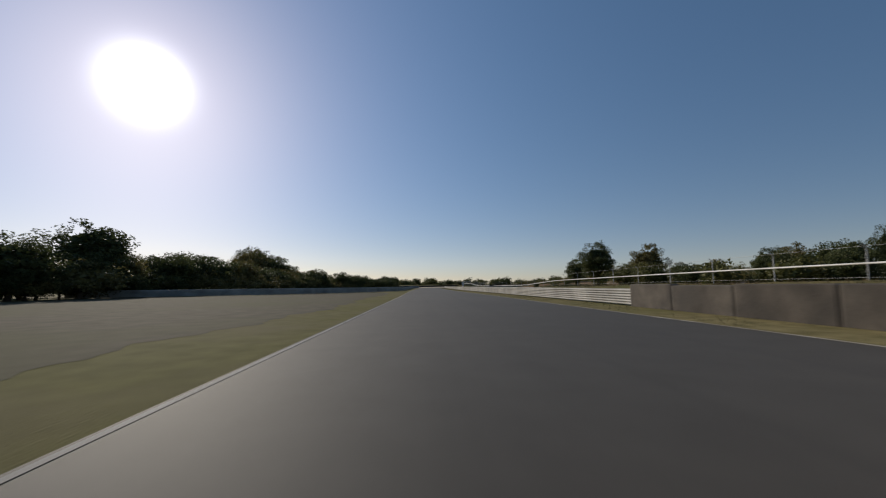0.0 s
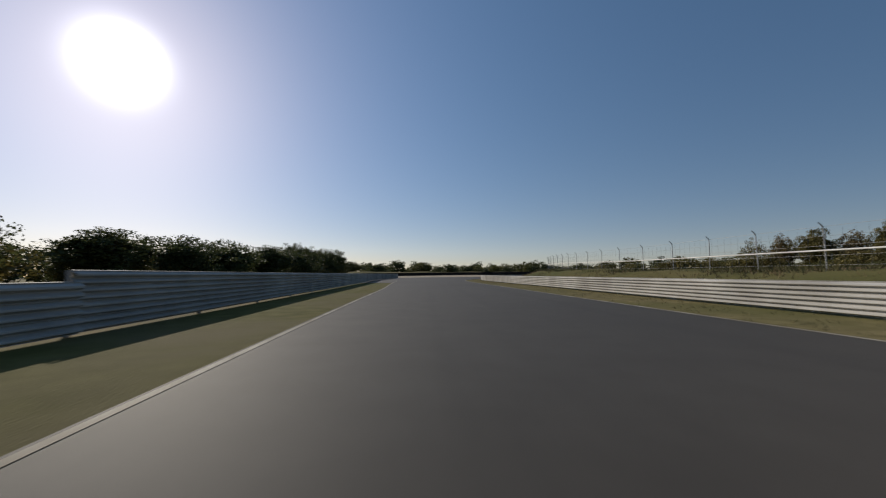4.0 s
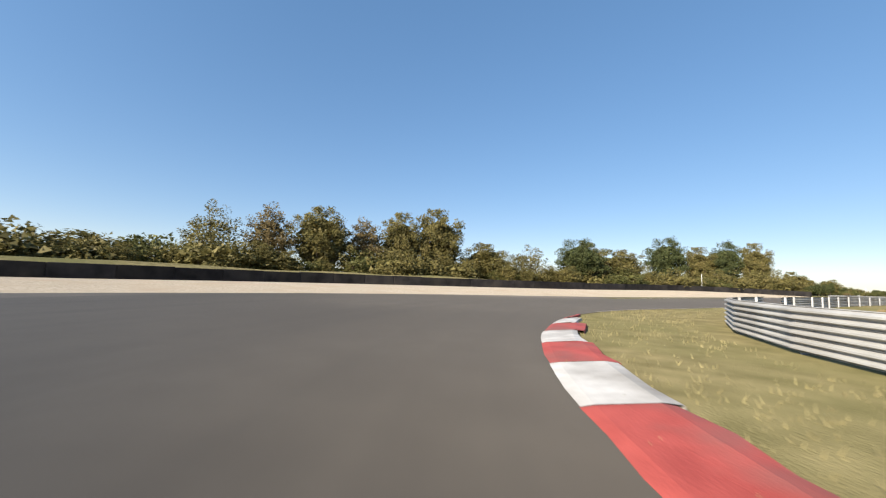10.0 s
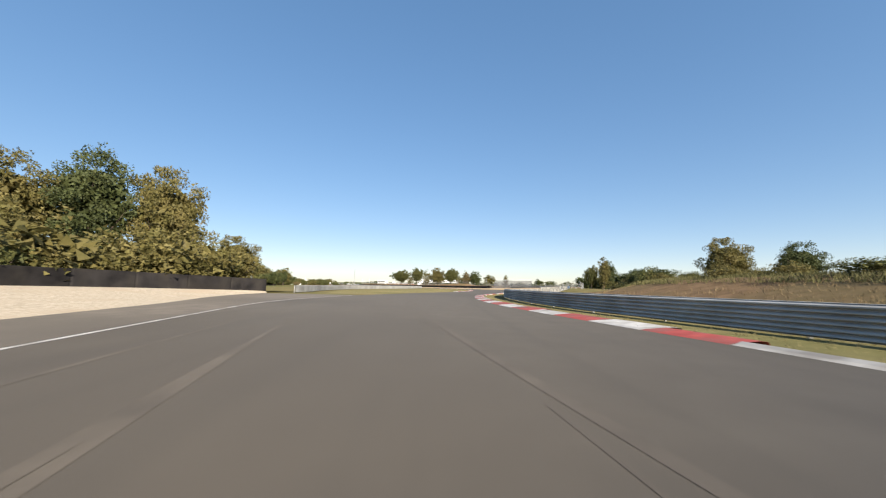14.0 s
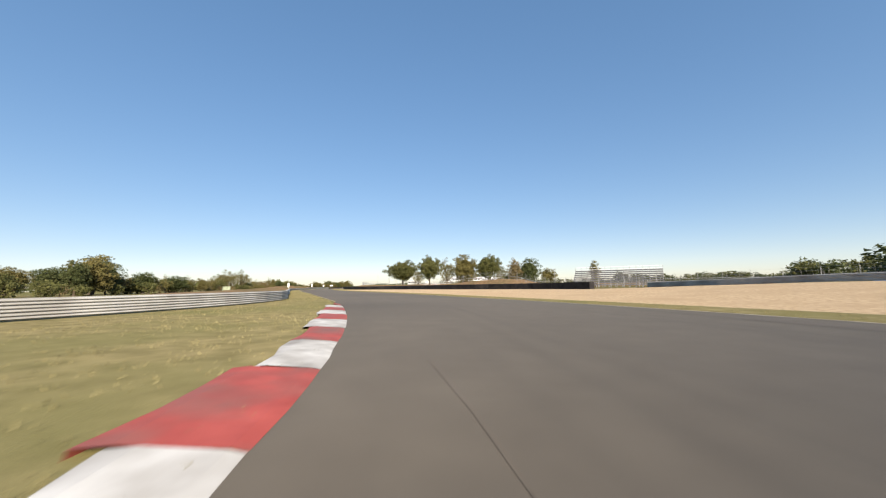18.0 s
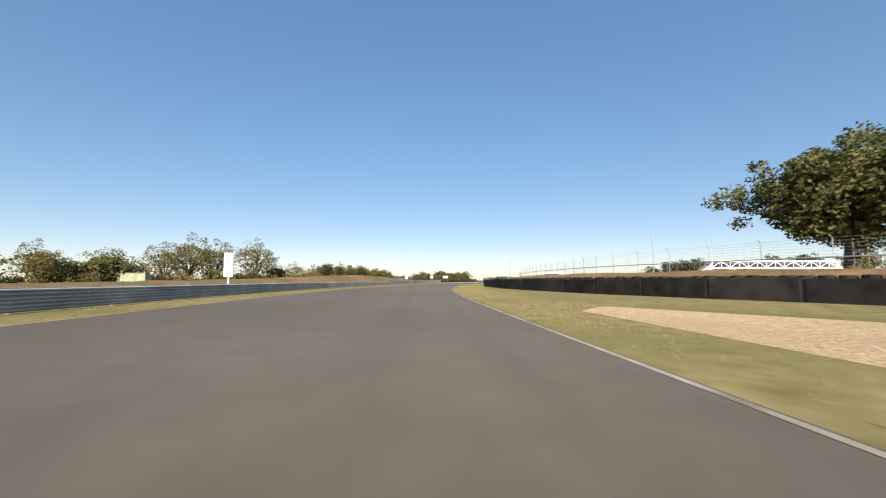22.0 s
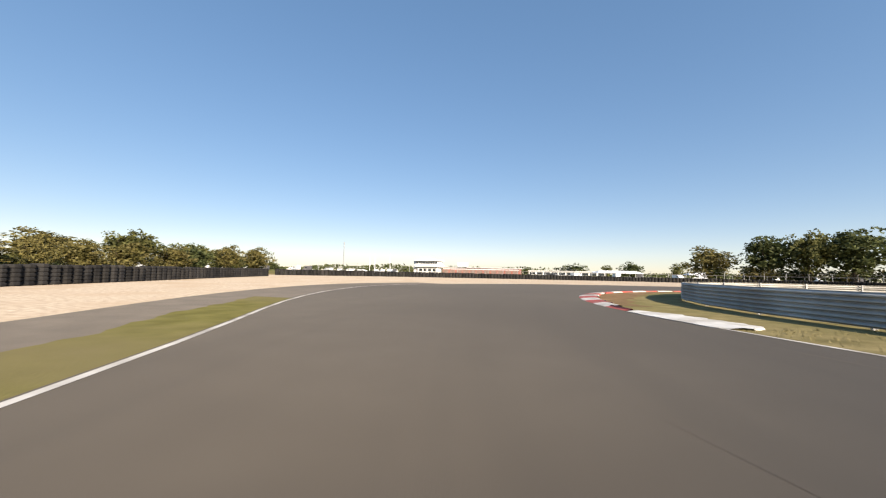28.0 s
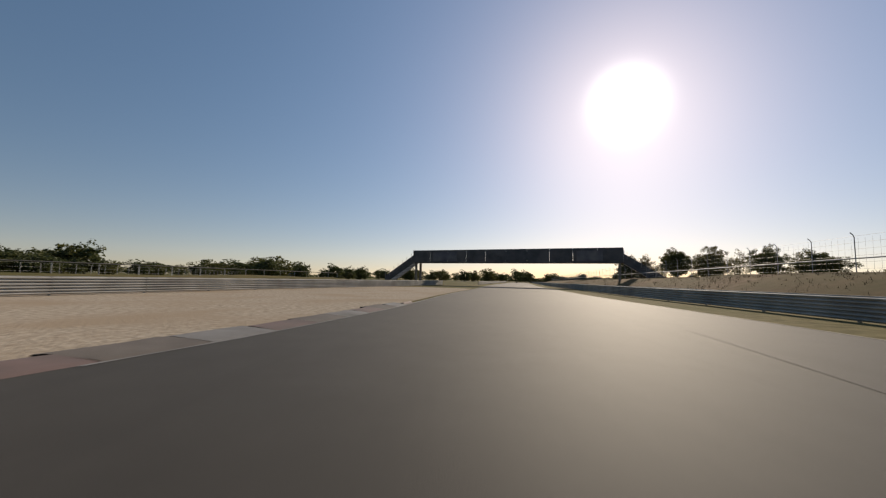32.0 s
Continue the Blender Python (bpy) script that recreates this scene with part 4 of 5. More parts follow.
# shrubs and trees behind the left rail of the back straight
grove("dcdbcd", "190:49:4:5 195:44:7.3:7 203:34:6:6.5 206:15:6.2:4 210:10:7.4:7 216:4:7:6 219:-6:5:6 232:-1:9:11 226:-20:4.5:7 240:-28:4:8", 1.22)
grove("sunnnnsnu", "258:-56:3.4:5 261:-61:4.4:7 268:-70:6.8:6.5 272:-75:8.8:7 276:-82:8.4:8 280:-91:9.6:8.5 285:-101:4.8:6 290:-110:5.6:5 296:-123:5.4:5.5", 1.12, 1.3)
grove("nnunnsc", "301:-122:4.5:4 304:-127:6.5:5.5 306:-135:5:5 309:-142:7.9:6 311:-148:5.8:5.5 314:-155:7.5:7 319:-169:5.2:9")
grove("CccC", "313:-150:7.6:5.5 318:-162:6.2:5.5 320:-169:6.8:6.5 322:-178:6.4:7")
hedge("csct", (308, -138), (324, -184), 11, 3.2, 5, 1.5, 1.25)
grove("ccoc", "320:-201:4.8:7 333:-226:5:8.4 350:-260:7.8:10.6 355:-250:7:10")
grove("ccpccccoc", "332:-221:3.4:5 335:-227:3.4:5 337:-232:4:5 339:-238:5:3.6 342:-246:5:6 346:-256:5.2:7 351:-269:5.4:8 358:-284:7:8 365:-302:8:9 375:-329:9:11")
hedge("cdcs", (186, 54), (222, 2), 15, 4.5, 6.5, 2.5, 1.2)
hedge("csdu", (222, 2), (250, -36), 11, 3, 5, 3, 1.2)
hedge("nncs", (214, 2), (262, -66), 18, 4, 6, 3, 1.2)
hedge("sstu", (150, 66), (246, -34), 22, 1.8, 3.2, 4)
hedge("stus", (246, -40), (318, -165), 30, 1.8, 3.4, 4)
hedge("stt", (318, -165), (352, -270), 22, 2.2, 3.6, 4, 1.2)
# oaks beyond the fence on the inside of the back straight
grove("OnOnCOnaB", "180.5:-85:12.2:11.5 174.5:-87:8.7:5 169:-88:14:8.5 163:-91:12.2:7 155:-93:14.4:9.5 146:-97:14.1:10 140:-99:9.3:4 135:-100:11.7:6 129:-102:12.2:8", 1.03, 1.25)
grove("p", "104:-70:9:3.5", 1.0, 1.0)
# great oaks beyond the last bend
grove("cbobdbob", "225:-315:9.2:9.5 215:-309:12:9 209:-305:12:9 202:-302:13:11.5 190:-301:10.8:8 176:-300:11:12 169:-300:13:9.5 157:-300:13.7:11.5 139:-299:14.5:13.5", 1.08, 1.32)
hedge("dtd", (226, -312), (130, -298), 20, 3.5, 5.5, 2, 1.3)
hedge("fg", (128, -294), (-84, -220), 30, 3.8, 6.2, 4, 1.4)
grove("gfof", "120:-293:4.8:7 80:-282:10.7:10 102:-288:4.2:14 50:-273:6:18 12:-256:8.5:18 -27:-246:10:25 -73:-223:11:17", 1.0, 1.1)
grove("fg", "238:-480:9.2:20 216:-480:8.6:8 201:-480:11:14 177:-467:10:9")
# groves on the skyline
hedge("fg", (60, -60), (-60, -170), 20, 6, 9, 10, 1.2)
hedge("fg", (140, -240), (40, -180), 14, 4, 6, 8, 1.2)
hedge("fg", (80, -290), (-90, -370), 20, 7, 10, 8, 1.3)
hedge("fg", (-70, -130), (-120, 40), 22, 6, 9, 10, 1.2)
hedge("fg", (160, -640), (520, -620), 16, 5, 9, 14, 1.6)
hedge("fg", (360, -280), (480, -480), 20, 5, 8, 12, 1.3)


# far woods round the horizon: one sheet of leaf clumps
def far_woods():
    rng = np.random.default_rng(21)
    n = 45000
    a = rng.uniform(0, 2 * math.pi, n)
    r = rng.uniform(620, 760, n)
    hmax = 5.5 + 2 * np.sin(a * 9) + 1.5 * np.sin(a * 23 + 1) + 1.2 * np.sin(a * 57 + 2)
    pos = np.stack([110 + r * np.cos(a), 0 + r * np.sin(a), rng.uniform(0, 1, n) ** 0.7 * hmax.clip(2.5)], -1)
    u = rng.normal(0, 1, (n, 3))
    u /= np.linalg.norm(u, axis=1)[:, None]
    w = np.cross(u, rng.normal(0, 1, (n, 3)))
    w /= np.linalg.norm(w, axis=1)[:, None]
    ln = rng.uniform(0.7, 1.6, (n, 1))
    quad = np.stack([pos - u * ln, pos + w * ln * 0.8, pos + u * ln, pos - w * ln * 0.8], 1).reshape(-1, 3)
    tagged(new("far_woods", mesh("far_woods", quad, np.arange(4 * n).reshape(-1, 4), LEAF_DARK)), "dark woods along the horizon", "woods", kind="stuff")


far_woods()


# ---- banks ----
def berm(name, s0, s1, toe, crest, back, height, mat, label, step=3.0):
    """An earth bank beside the circuit; toe, crest and back are offsets, height a profile of s."""
    s = np.arange(s0, s1 + 0.1, step)
    end = np.clip(np.minimum(s - s0, s1 - s) / 18.0, 0, 1)
    end = end * end * (3 - 2 * end)
    h = height(s) * end
    t, c, b = toe(s), crest(s), back(s)
    cols = [(t, -0.05 + 0 * h), (t + (c - t) * 0.35, 0.42 * h), (t + (c - t) * 0.7, 0.86 * h), (c, h), (c + (b - c) * 0.4, 0.95 * h), (b, -0.05 + 0 * h)]
    v, f, n = [], [], len(s)
    for d, z in cols:
        p = at(s, d)
        for (x, y), zz in zip(p, z):
            k = noise.noise((x * 0.15, y * 0.15, 3.0)) * 0.22 + noise.noise((x * 0.6, y * 0.6, 9.0)) * 0.08
            v.append((x, y, zz + (k * min(1.0, zz) if zz > 0.05 else 0)))
    right = t[0] < 0
    for a in range(len(cols) - 1):
        for j in range(n - 1):
            q = (a * n + j, (a + 1) * n + j, (a + 1) * n + j + 1, a * n + j + 1)
            f.append(q[::-1] if right else q)
    me = mesh(name, v, f, mat, smooth=True)
    bm = bmesh.new()
    bm.from_mesh(me)
    for face in bm.faces:
        if face.normal.z < 0:
            face.normal_flip()
    bm.to_mesh(me)
    bm.free()
    return tagged(new(name, me), label, "bank", kind="structure")


CREST_A = profile("-60:-17 60:-17.5 150:-18 190:-17.2 205:-17 222:-16.5 246:-19")
HIGH_A = profile("-60:1.0 20:1.0 50:.85 62:.32 90:.22 118:.14 128:.28 136:.65 145:1.1 175:1.2 195:1.5 212:1.65 230:1.45 246:1.3")
berm("bank_start", -60, 246, lambda s: CREST_A(s) + 6.3, CREST_A, lambda s: CREST_A(s) - np.interp(s, [210, 246], [9, 5.5]), HIGH_A, MEADOW, "rough grass bank behind the guard rail")
CREST_B = profile("300:-24 330:-25 364:-25 400:-22 440:-30")
HIGH_B = profile("300:.9 330:1.7 356:1.95 385:2.1 405:2.0 425:1.4 440:.8")
berm("bank_second", 300, 440, lambda s: np.maximum(CREST_B(s) + 9.5, -15.5), CREST_B, lambda s: CREST_B(s) - 14, HIGH_B, BANK, "brown dry grass bank inside the circuit")
CREST_C = profile("585:-36.5 605:-32.5 620:-28 633:-22 650:-17.5 690:-15.5 730:-16 775:-18")
HIGH_C = profile("585:1.2 620:1.5 690:1.9 730:1.7 775:1.2")
berm("bank_back", 585, 775, lambda s: CREST_C(s) + 5.5, CREST_C, lambda s: CREST_C(s) - 10, HIGH_C, BANK, "brown dry grass bank behind the barrier")
CREST_D = profile("858:-20 880:-21 940:-19 1110:-19")
HIGH_D = profile("858:1.4 880:2.0 940:1.8 1110:1.5")
berm("bank_last", 858, 1110, lambda s: CREST_D(s) + 6.5, CREST_D, lambda s: CREST_D(s) - 9, HIGH_D, BANK, "dark grass bank beside the last straight")
CREST_F = profile("544:-42 575:-37 600:-34 618:-32")
HIGH_F = profile("544:2.2 565:2.5 590:1.6 618:1.2")
berm("bank_inner", 544, 618, lambda s: CREST_F(s) + 5, CREST_F, lambda s: CREST_F(s) - 9, HIGH_F, BANK, "brown dry grass bank behind the gravel trap")
CREST_E = profile("520:22 560:22 620:24 690:25 745:26 768:26.5")
HIGH_E = profile("520:.5 580:.7 640:.85 680:1.5 700:2.4 722:2.2 745:1.7 768:1.3")
berm("bank_left", 520, 768, lambda s: CREST_E(s) - 5.5, CREST_E, lambda s: CREST_E(s) + 8, HIGH_E, BANK, "low sandy mound behind the guard rail")


for i in range(16):
    s = 694 + 3.4 * i + random.uniform(-1, 1)
    x, y = at(s, CREST_E(s) + random.uniform(2.0, 5.0))
    h = random.uniform(1.6, 3.2) * (1.0 if i < 9 else 0.75)
    plant("dsndsu"[i % 6], float(x), float(y), h, h * random.uniform(1.0, 1.5), 1.75 if i < 11 else 1.2)


def bank_along(places, side, offs, heights, mat, label):
    """An earth bank that follows a line of places; offs: distances to one side of it, heights: its height there."""
    p = resample(places, 4.0)
    t = np.gradient(p, axis=0)
    t /= np.hypot(*t.T)[:, None]
    nrm = np.stack([-t[:, 1], t[:, 0]], -1) * side
    v, f, n = [], [], len(p)
    e = np.clip(np.minimum(np.arange(n), np.arange(n)[::-1]) / 5.0, 0, 1)
    for o, h in zip(offs, heights):
        for (x, y), k in zip(p + nrm * o, e):
            bump_ = 1 + 0.25 * noise.noise((x * 0.08, y * 0.08, 5.0)) + 0.1 * noise.noise((x * 0.4, y * 0.4, 2.0))
            v.append((x, y, -0.05 + h * k * bump_))
    for a in range(len(offs) - 1):
        for j in range(n - 1):
            q = (a * n + j, a * n + j + 1, (a + 1) * n + j + 1, (a + 1) * n + j)
            f.append(q if side > 0 else q[::-1])
    tagged(new("bank", mesh("bank", v, f, mat, smooth=True)), label, "bank", kind="structure")


bank_along(smooth_line(np.array([(x, y) for x, y, _ in WALL_FIRST[:15]]), 2), 1, (0.5, 2.5, 5.5, 9, 14, 22), (0.42, 1.15, 1.85, 2.0, 1.5, 0), GRASS, "pale grass mound behind the tyre wall")
bank_along(smooth_line(np.array([(x, y) for x, y, _ in WALL_FIRST[12:]] + [(113, 136)]), 2), 1, (0.5, 2, 4, 7, 12, 20), (0.45, 0.75, 0.85, 0.8, 0.5, 0), MEADOW, "rough grass rise behind the tyre wall")
bank_along(smooth_line(np.array([(88, 92), (86, 84)] + [(x, y) for x, y, _ in RAIL_RIGHT[1:] + RAIL_FAR] + [(103, -14)]), 2), -1, (0.15, 2, 5, 10, 18, 30), (0.72, 0.85, 0.9, 0.9, 0.6, 0), MEADOW, "rough grass rise behind the gravel trap")


LAST_BANK = smooth_line(np.array([(300, -284), (280, -291), (258, -296), (238, -294), (224, -283), (212, -264), (203, -247), (187, -230), (168, -214), (156, -205)]), 2)
bank_along(LAST_BANK, 1, (0, 3, 6, 10, 20), (0.05, 0.6, 0.95, 0.9, 0), MEADOW, "low grass bank behind the last gravel trap")


def line_height(crest, high, s0, s1):
    def fn(s):
        e = np.clip(np.minimum(s - s0, s1 - s) / 18.0, 0, 1)
        return float(high(s) * e * e * (3 - 2 * e))
    return fn


# brambles along the crest of the brown bank
zb = line_height(CREST_B, HIGH_B, 300, 440)
for s in np.arange(318, 430, 3.2):
    off = random.uniform(-5, 1)
    x, y = at(s, CREST_B(s) + off)
    plant(random.choice("stst"), x, y, random.uniform(0.8, 1.5), random.uniform(2.6, 4.2), zb(s) - 0.25 + 0.03 * min(off, 0))


# ---- catch fences and hand rails ----
def tube(name, pts, r, mat, seg=5):
    v, f = [], []
    for a, b in zip(pts, pts[1:]):
        limb(v, f, a, b, r, r, seg)
    return mesh(name, v, f, mat, smooth=True)


def bent_post(h):
    return tube("post", [(0, 0, -0.3), (0, 0, h * 0.88), (0, 0.06, h * 0.94), (0, 0.2, h)], 0.025, POST, 6)


def catch_fence(s0, s1, crest, high, ends, h, label, gap=3.5, wires=7, hand=0.0, paint=WHITE):
    base = thing("catch_fence", label, "fence", group="catch fences", kind="structure")
    data = bent_post(h)
    zf = line_height(crest, high, *ends)
    top = []
    for i, s in enumerate(np.arange(s0, s1, gap)):
        x, y = at(s, crest(s))
        z = zf(s) - 0.05
        tx, ty = np.interp(s, LS, LT[:, 0]), np.interp(s, LS, LT[:, 1])
        part("post", data, base, Matrix.Translation((x, y, z)) @ Matrix.Rotation(math.atan2(ty, tx) + random.uniform(-0.05, 0.05), 4, "Z") @ Matrix.Rotation(radians(random.uniform(-2, 2)), 4, "Y"))
        top.append((x, y, z))
    for k in range(wires):
        part("wire", tube("wire", [(x, y, z + 0.2 + (h * 0.82) * k / max(1, wires - 1)) for x, y, z in top], 0.007, POST, 3), base)
    fine, f = [], []
    for (ax, ay, az), (bx, by, bz) in zip(top, top[1:]):
        for k in range(7 if wires > 3 else 0):
            u = (k + 0.5) / 7
            p = (ax + (bx - ax) * u, ay + (by - ay) * u, az + (bz - az) * u)
            limb(fine, f, (p[0], p[1], p[2] + 0.15), (p[0], p[1], p[2] + h * 0.86), 0.004, 0.004, 3)
    if fine:
        part("wire_mesh", mesh("wire_mesh", fine, f, POST), base)
    if hand:
        part("hand_rail", tube("hand_rail", [(x, y, z + hand) for x, y, z in top], 0.04, paint, 6), base, label="tubular hand rail")


catch_fence(100, 214, CREST_A, HIGH_A, (-60, 246), 2.1, "wire catch fence with bent posts on the bank", 3.5, 5, 0.85)
catch_fence(-50, 98, CREST_A, HIGH_A, (-60, 246), 1.5, "low post and rail fence along the bank", 4.0, 2, 0.75)
catch_fence(604, 768, CREST_C, HIGH_C, (585, 775), 2.0, "tall wire catch fence on the dry bank", 3.5, 10, 0.75, POST)
catch_fence(876, 1100, CREST_D, HIGH_D, (858, 1110), 2.3, "wire catch fence with bent posts beside the last straight", 3.5, 6, 0.8)
FAR_C = profile("440:-14 452:-20 460:-27 468:-32 480:-41 493:-47 504:-49 515:-50 550:-46")
RISE_C = profile("440:.3 455:.6 480:.85 505:.85 520:.5 550:.2")
catch_fence(446, 550, FAR_C, RISE_C, (400, 640), 2.0, "wire fence behind the gravel trap", 3.0, 5)
catch_fence(551, 604, CREST_F, HIGH_F, (544, 618), 2.2, "wire catch fence with a top rail on the dry bank", 3.0, 8, 0.9, POST)
FAR_D = profile("376:-44 400:-42 440:-50")
catch_fence(376, 440, FAR_D, lambda s: 0.0 * s, (300, 520), 2.4, "wire fence on the far side of the field", 3.5, 4)
guard_rail(resample_up(RAIL_RIGHT, 4), 1, "dark guard rail above the gravel trap")
guard_rail(resample_up(RAIL_FAR, 4), 1, "weathered guard rail along the top of the gravel")


def simple_fence(places, h, label, wires=4):
    base = thing("wire_fence", label, "fence", group="wire fences", kind="structure")
    data = tube("post", [(0, 0, -0.2), (0, 0, h)], 0.04, POST, 6)
    for x, y in places:
        part("post", data, base, Matrix.Translation((x, y, 0)) @ Matrix.Rotation(radians(random.uniform(-1.5, 1.5)), 4, "X"))
    for k in range(wires):
        part("wire", tube("wire", [(x, y, 0.25 + (h - 0.3) * k / (wires - 1)) for x, y in places], 0.009, POST, 3), base)


def hand_rail(places, z, label):
    """A pale tubular rail on thin posts."""
    base = thing("hand_rail", label, "railing", group="hand rails", kind="structure")
    data = tube("post", [(0, 0, -0.3), (0, 0, 0.85)], 0.03, POST, 6)
    for x, y in places:
        part("post", data, base, Matrix.Translation((x, y, z)))
    part("rail", tube("rail", [(x, y, z + 0.85) for x, y in places], 0.04, CONCRETE, 6), base)


t_ = np.gradient(LAST_BANK, axis=0)
hand_rail(resample(LAST_BANK + np.stack([-t_[:, 1], t_[:, 0]], -1) / np.hypot(*t_.T)[:, None] * 6.0, 3.0)[6:-6], 0.85, "pale tubular rail along the spectator bank")

simple_fence(resample([(312, -262), (294, -276), (271, -288), (248, -294), (226, -290), (190, -278), (120, -255), (60, -240)], 3.5), 2.3, "wire spectator fence behind the tyre wall")
simple_fence(resample([tuple(at(s, d)) for s, d in ((545, -50), (575, -47), (600, -42), (618, -38))], 3.5), 2.6, "wire fence below the oaks")

# ---- boards, boxes and poles ----
PLATE = material("white_plate", (0.74, 0.74, 0.74), (0.84, 0.84, 0.84), 0.4, 1.0, bump=0)
INK = material("black_print", (0.02, 0.02, 0.02), (0.03, 0.03, 0.03), 0.5, 1.0, bump=0)
GREENBOX = material("green_cabinet_paint", (0.2, 0.23, 0.15), (0.3, 0.33, 0.22), 0.6, 1.5, bump=0.1, stain=(0.16, 0.17, 0.12))
WINDOW = material("dark_glass", (0.02, 0.025, 0.03), (0.04, 0.045, 0.05), 0.12, 1.0, bump=0, spec=0.6)
ROOF = material("red_brown_sheet", (0.26, 0.09, 0.07), (0.36, 0.14, 0.11), 0.7, 1.0, bump=0.1, stain=(0.3, 0.16, 0.13))
WALLW = material("white_render", (0.62, 0.61, 0.59), (0.76, 0.75, 0.73), 0.8, 0.8, bump=0.1, stain=(0.55, 0.53, 0.5))
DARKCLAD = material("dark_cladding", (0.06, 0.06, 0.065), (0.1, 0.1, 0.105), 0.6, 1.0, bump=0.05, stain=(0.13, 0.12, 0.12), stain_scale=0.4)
# banner colour holds the shade of the bridge's backlit side
BANNER = material("shade_toned_banner", (0.09, 0.09, 0.11), (0.15, 0.15, 0.17), 0.7, 0.6, bump=0.05, stain=(0.2, 0.19, 0.19), stain_scale=0.3)
BLUE = material("blue_sheet", (0.1, 0.16, 0.36), (0.15, 0.22, 0.45), 0.6, 1.0, bump=0)


def numeral(char, size):
    """A printed numeral as a mesh, from the built-in font."""
    curve = bpy.data.curves.new("numeral", "FONT")
    curve.body, curve.size, curve.align_x, curve.align_y, curve.extrude = char, size, "CENTER", "CENTER", 0.003
    ob = bpy.data.objects.new("numeral", curve)
    scene.collection.objects.link(ob)
    me = bpy.data.meshes.new_from_object(ob.evaluated_get(bpy.context.evaluated_depsgraph_get()))
    bpy.data.objects.remove(ob)
    me.materials.clear()
    me.materials.append(INK)
    return me


def distance_board(x, y, face, digits, low, label, w=0.5, h=1.4):
    """A tall narrow plate on one post, its numerals set one above the other."""
    base = thing("distance_board", label, "sign", (x, y, 0), face, group="trackside boards")
    plate = part("plate", bevelled("plate", 0.05, w, h, PLATE, 0.012), base, Matrix.Translation((0, 0, low)))
    part("rim", boxes("rim", [(0, k * w / 2, h / 2, 0.06, 0.03, h) for k in (-1, 1)] + [(0, 0, z, 0.06, w, 0.03) for z in (0.01, h - 0.01)], POST), plate)
    part("post", tube("post", [(-0.06, 0, -0.2), (-0.06, 0, low + h * 0.9)], 0.04, PLATE, 8), base, label="white painted post")
    for i, char in enumerate(digits):
        part("numeral", numeral(char, 0.52), plate, Matrix.Translation((0.03, 0, h * (0.82 - 0.32 * i))) @ Matrix.Rotation(radians(90), 4, "Z") @ Matrix.Rotation(radians(90), 4, "X"), "black numeral")


def board(x, y, face, w, h, low, label, bars=()):
    """A sign board on posts, its face turned to the angle face."""
    base = thing("sign_board", label, "sign", (x, y, 0), face, group="trackside boards")
    plate = part("plate", bevelled("plate", 0.06, w, h, PLATE, 0.01), base, Matrix.Translation((0, 0, low)))
    part("rim", boxes("rim", [(0, 0, h + 0.012, 0.07, w + 0.03, 0.025), (0, 0, -0.012, 0.07, w + 0.03, 0.025)], POST), plate)
    for k in ((-1, 1) if w > 1.0 else (0,)):
        part("post", tube("post", [(-0.06, k * w * 0.35, -0.2), (-0.06, k * w * 0.35, low + h * 0.9)], 0.04, POST, 6), base)
    for cy, cz, sy, sz in bars:
        part("print_bar", boxes("print_bar", [(0.036, cy, cz, 0.006, sy, sz)], INK), plate, label="black printed bar")


back = math.atan2(0.78, -0.62)
distance_board(*at(639, 14.0), back, "200", 1.25, "tall white distance board marked 200 on a white post", 0.62, 1.7)
distance_board(*at(716, 15.0), math.atan2(0.88, -0.48), "100", 1.45, "tall white distance board marked 100 on a white post", 0.62, 1.7)
distance_board(5.7, 113.4, radians(-88), "300", 0.85, "tall white distance board marked 300 behind the rail", 0.5, 1.35)
board(277.8, -167.8, back, 1.9, 0.75, 1.9, "wide white direction board with a black bar", ((0.1, 0.38, 1.0, 0.22),))
board(277, -158, back, 0.9, 0.9, 1.75, "small white board on a thin post", ())
board(322, -190, back, 0.6, 0.5, 1.5, "small white board on a thin post", ())


def cabinet(x, y, turn, w, d, h, mat, label):
    base = thing("cabinet", label, "cabinet", (x, y, 0), turn)
    part("body", bevelled("body", w, d, h, mat, 0.03), base)
    part("roof", bevelled("roof", w + 0.12, d + 0.12, 0.08, mat, 0.02), base, Matrix.Translation((0, 0, h)))
    for k in (-1, 1):
        door = part("door", bevelled("door", w * 0.46, 0.03, h * 0.86, mat, 0.01), base, Matrix.Translation((k * w * 0.24, -d / 2 - 0.012, h * 0.06)))
        part("handle", boxes("handle", [(-k * w * 0.18, -0.03, h * 0.45, 0.03, 0.04, 0.16)], POST), door, label="steel handle")


cabinet(254.5, -62.0, radians(55), 3.2, 1.6, 2.0, GREENBOX, "pale green metal cabinet behind the rail")
cabinet(76.2, 44, radians(85), 2.6, 1.2, 1.55, PLATE, "white block closing the gravel trap fence")
cabinet(300, -142, radians(50), 2.2, 1.4, 1.2, PLATE, "small pale box among the shrubs")


def pole(x, y, h, r, label, mat, name="pole", lamp_head=False, head=1.0):
    base = thing(name, label, "pole", (x, y, 0))
    part("shaft", tube("shaft", [(0, 0, -0.3), (0, 0, h * 0.5), (0, 0, h)], r, mat, 8), base)
    if lamp_head:
        part("head", bevelled("head", 0.9 * head, 0.4 * head, 0.25 * head, PLATE if head < 1 else mat, 0.04 * head), base, Matrix.Translation((0, 0, h)))


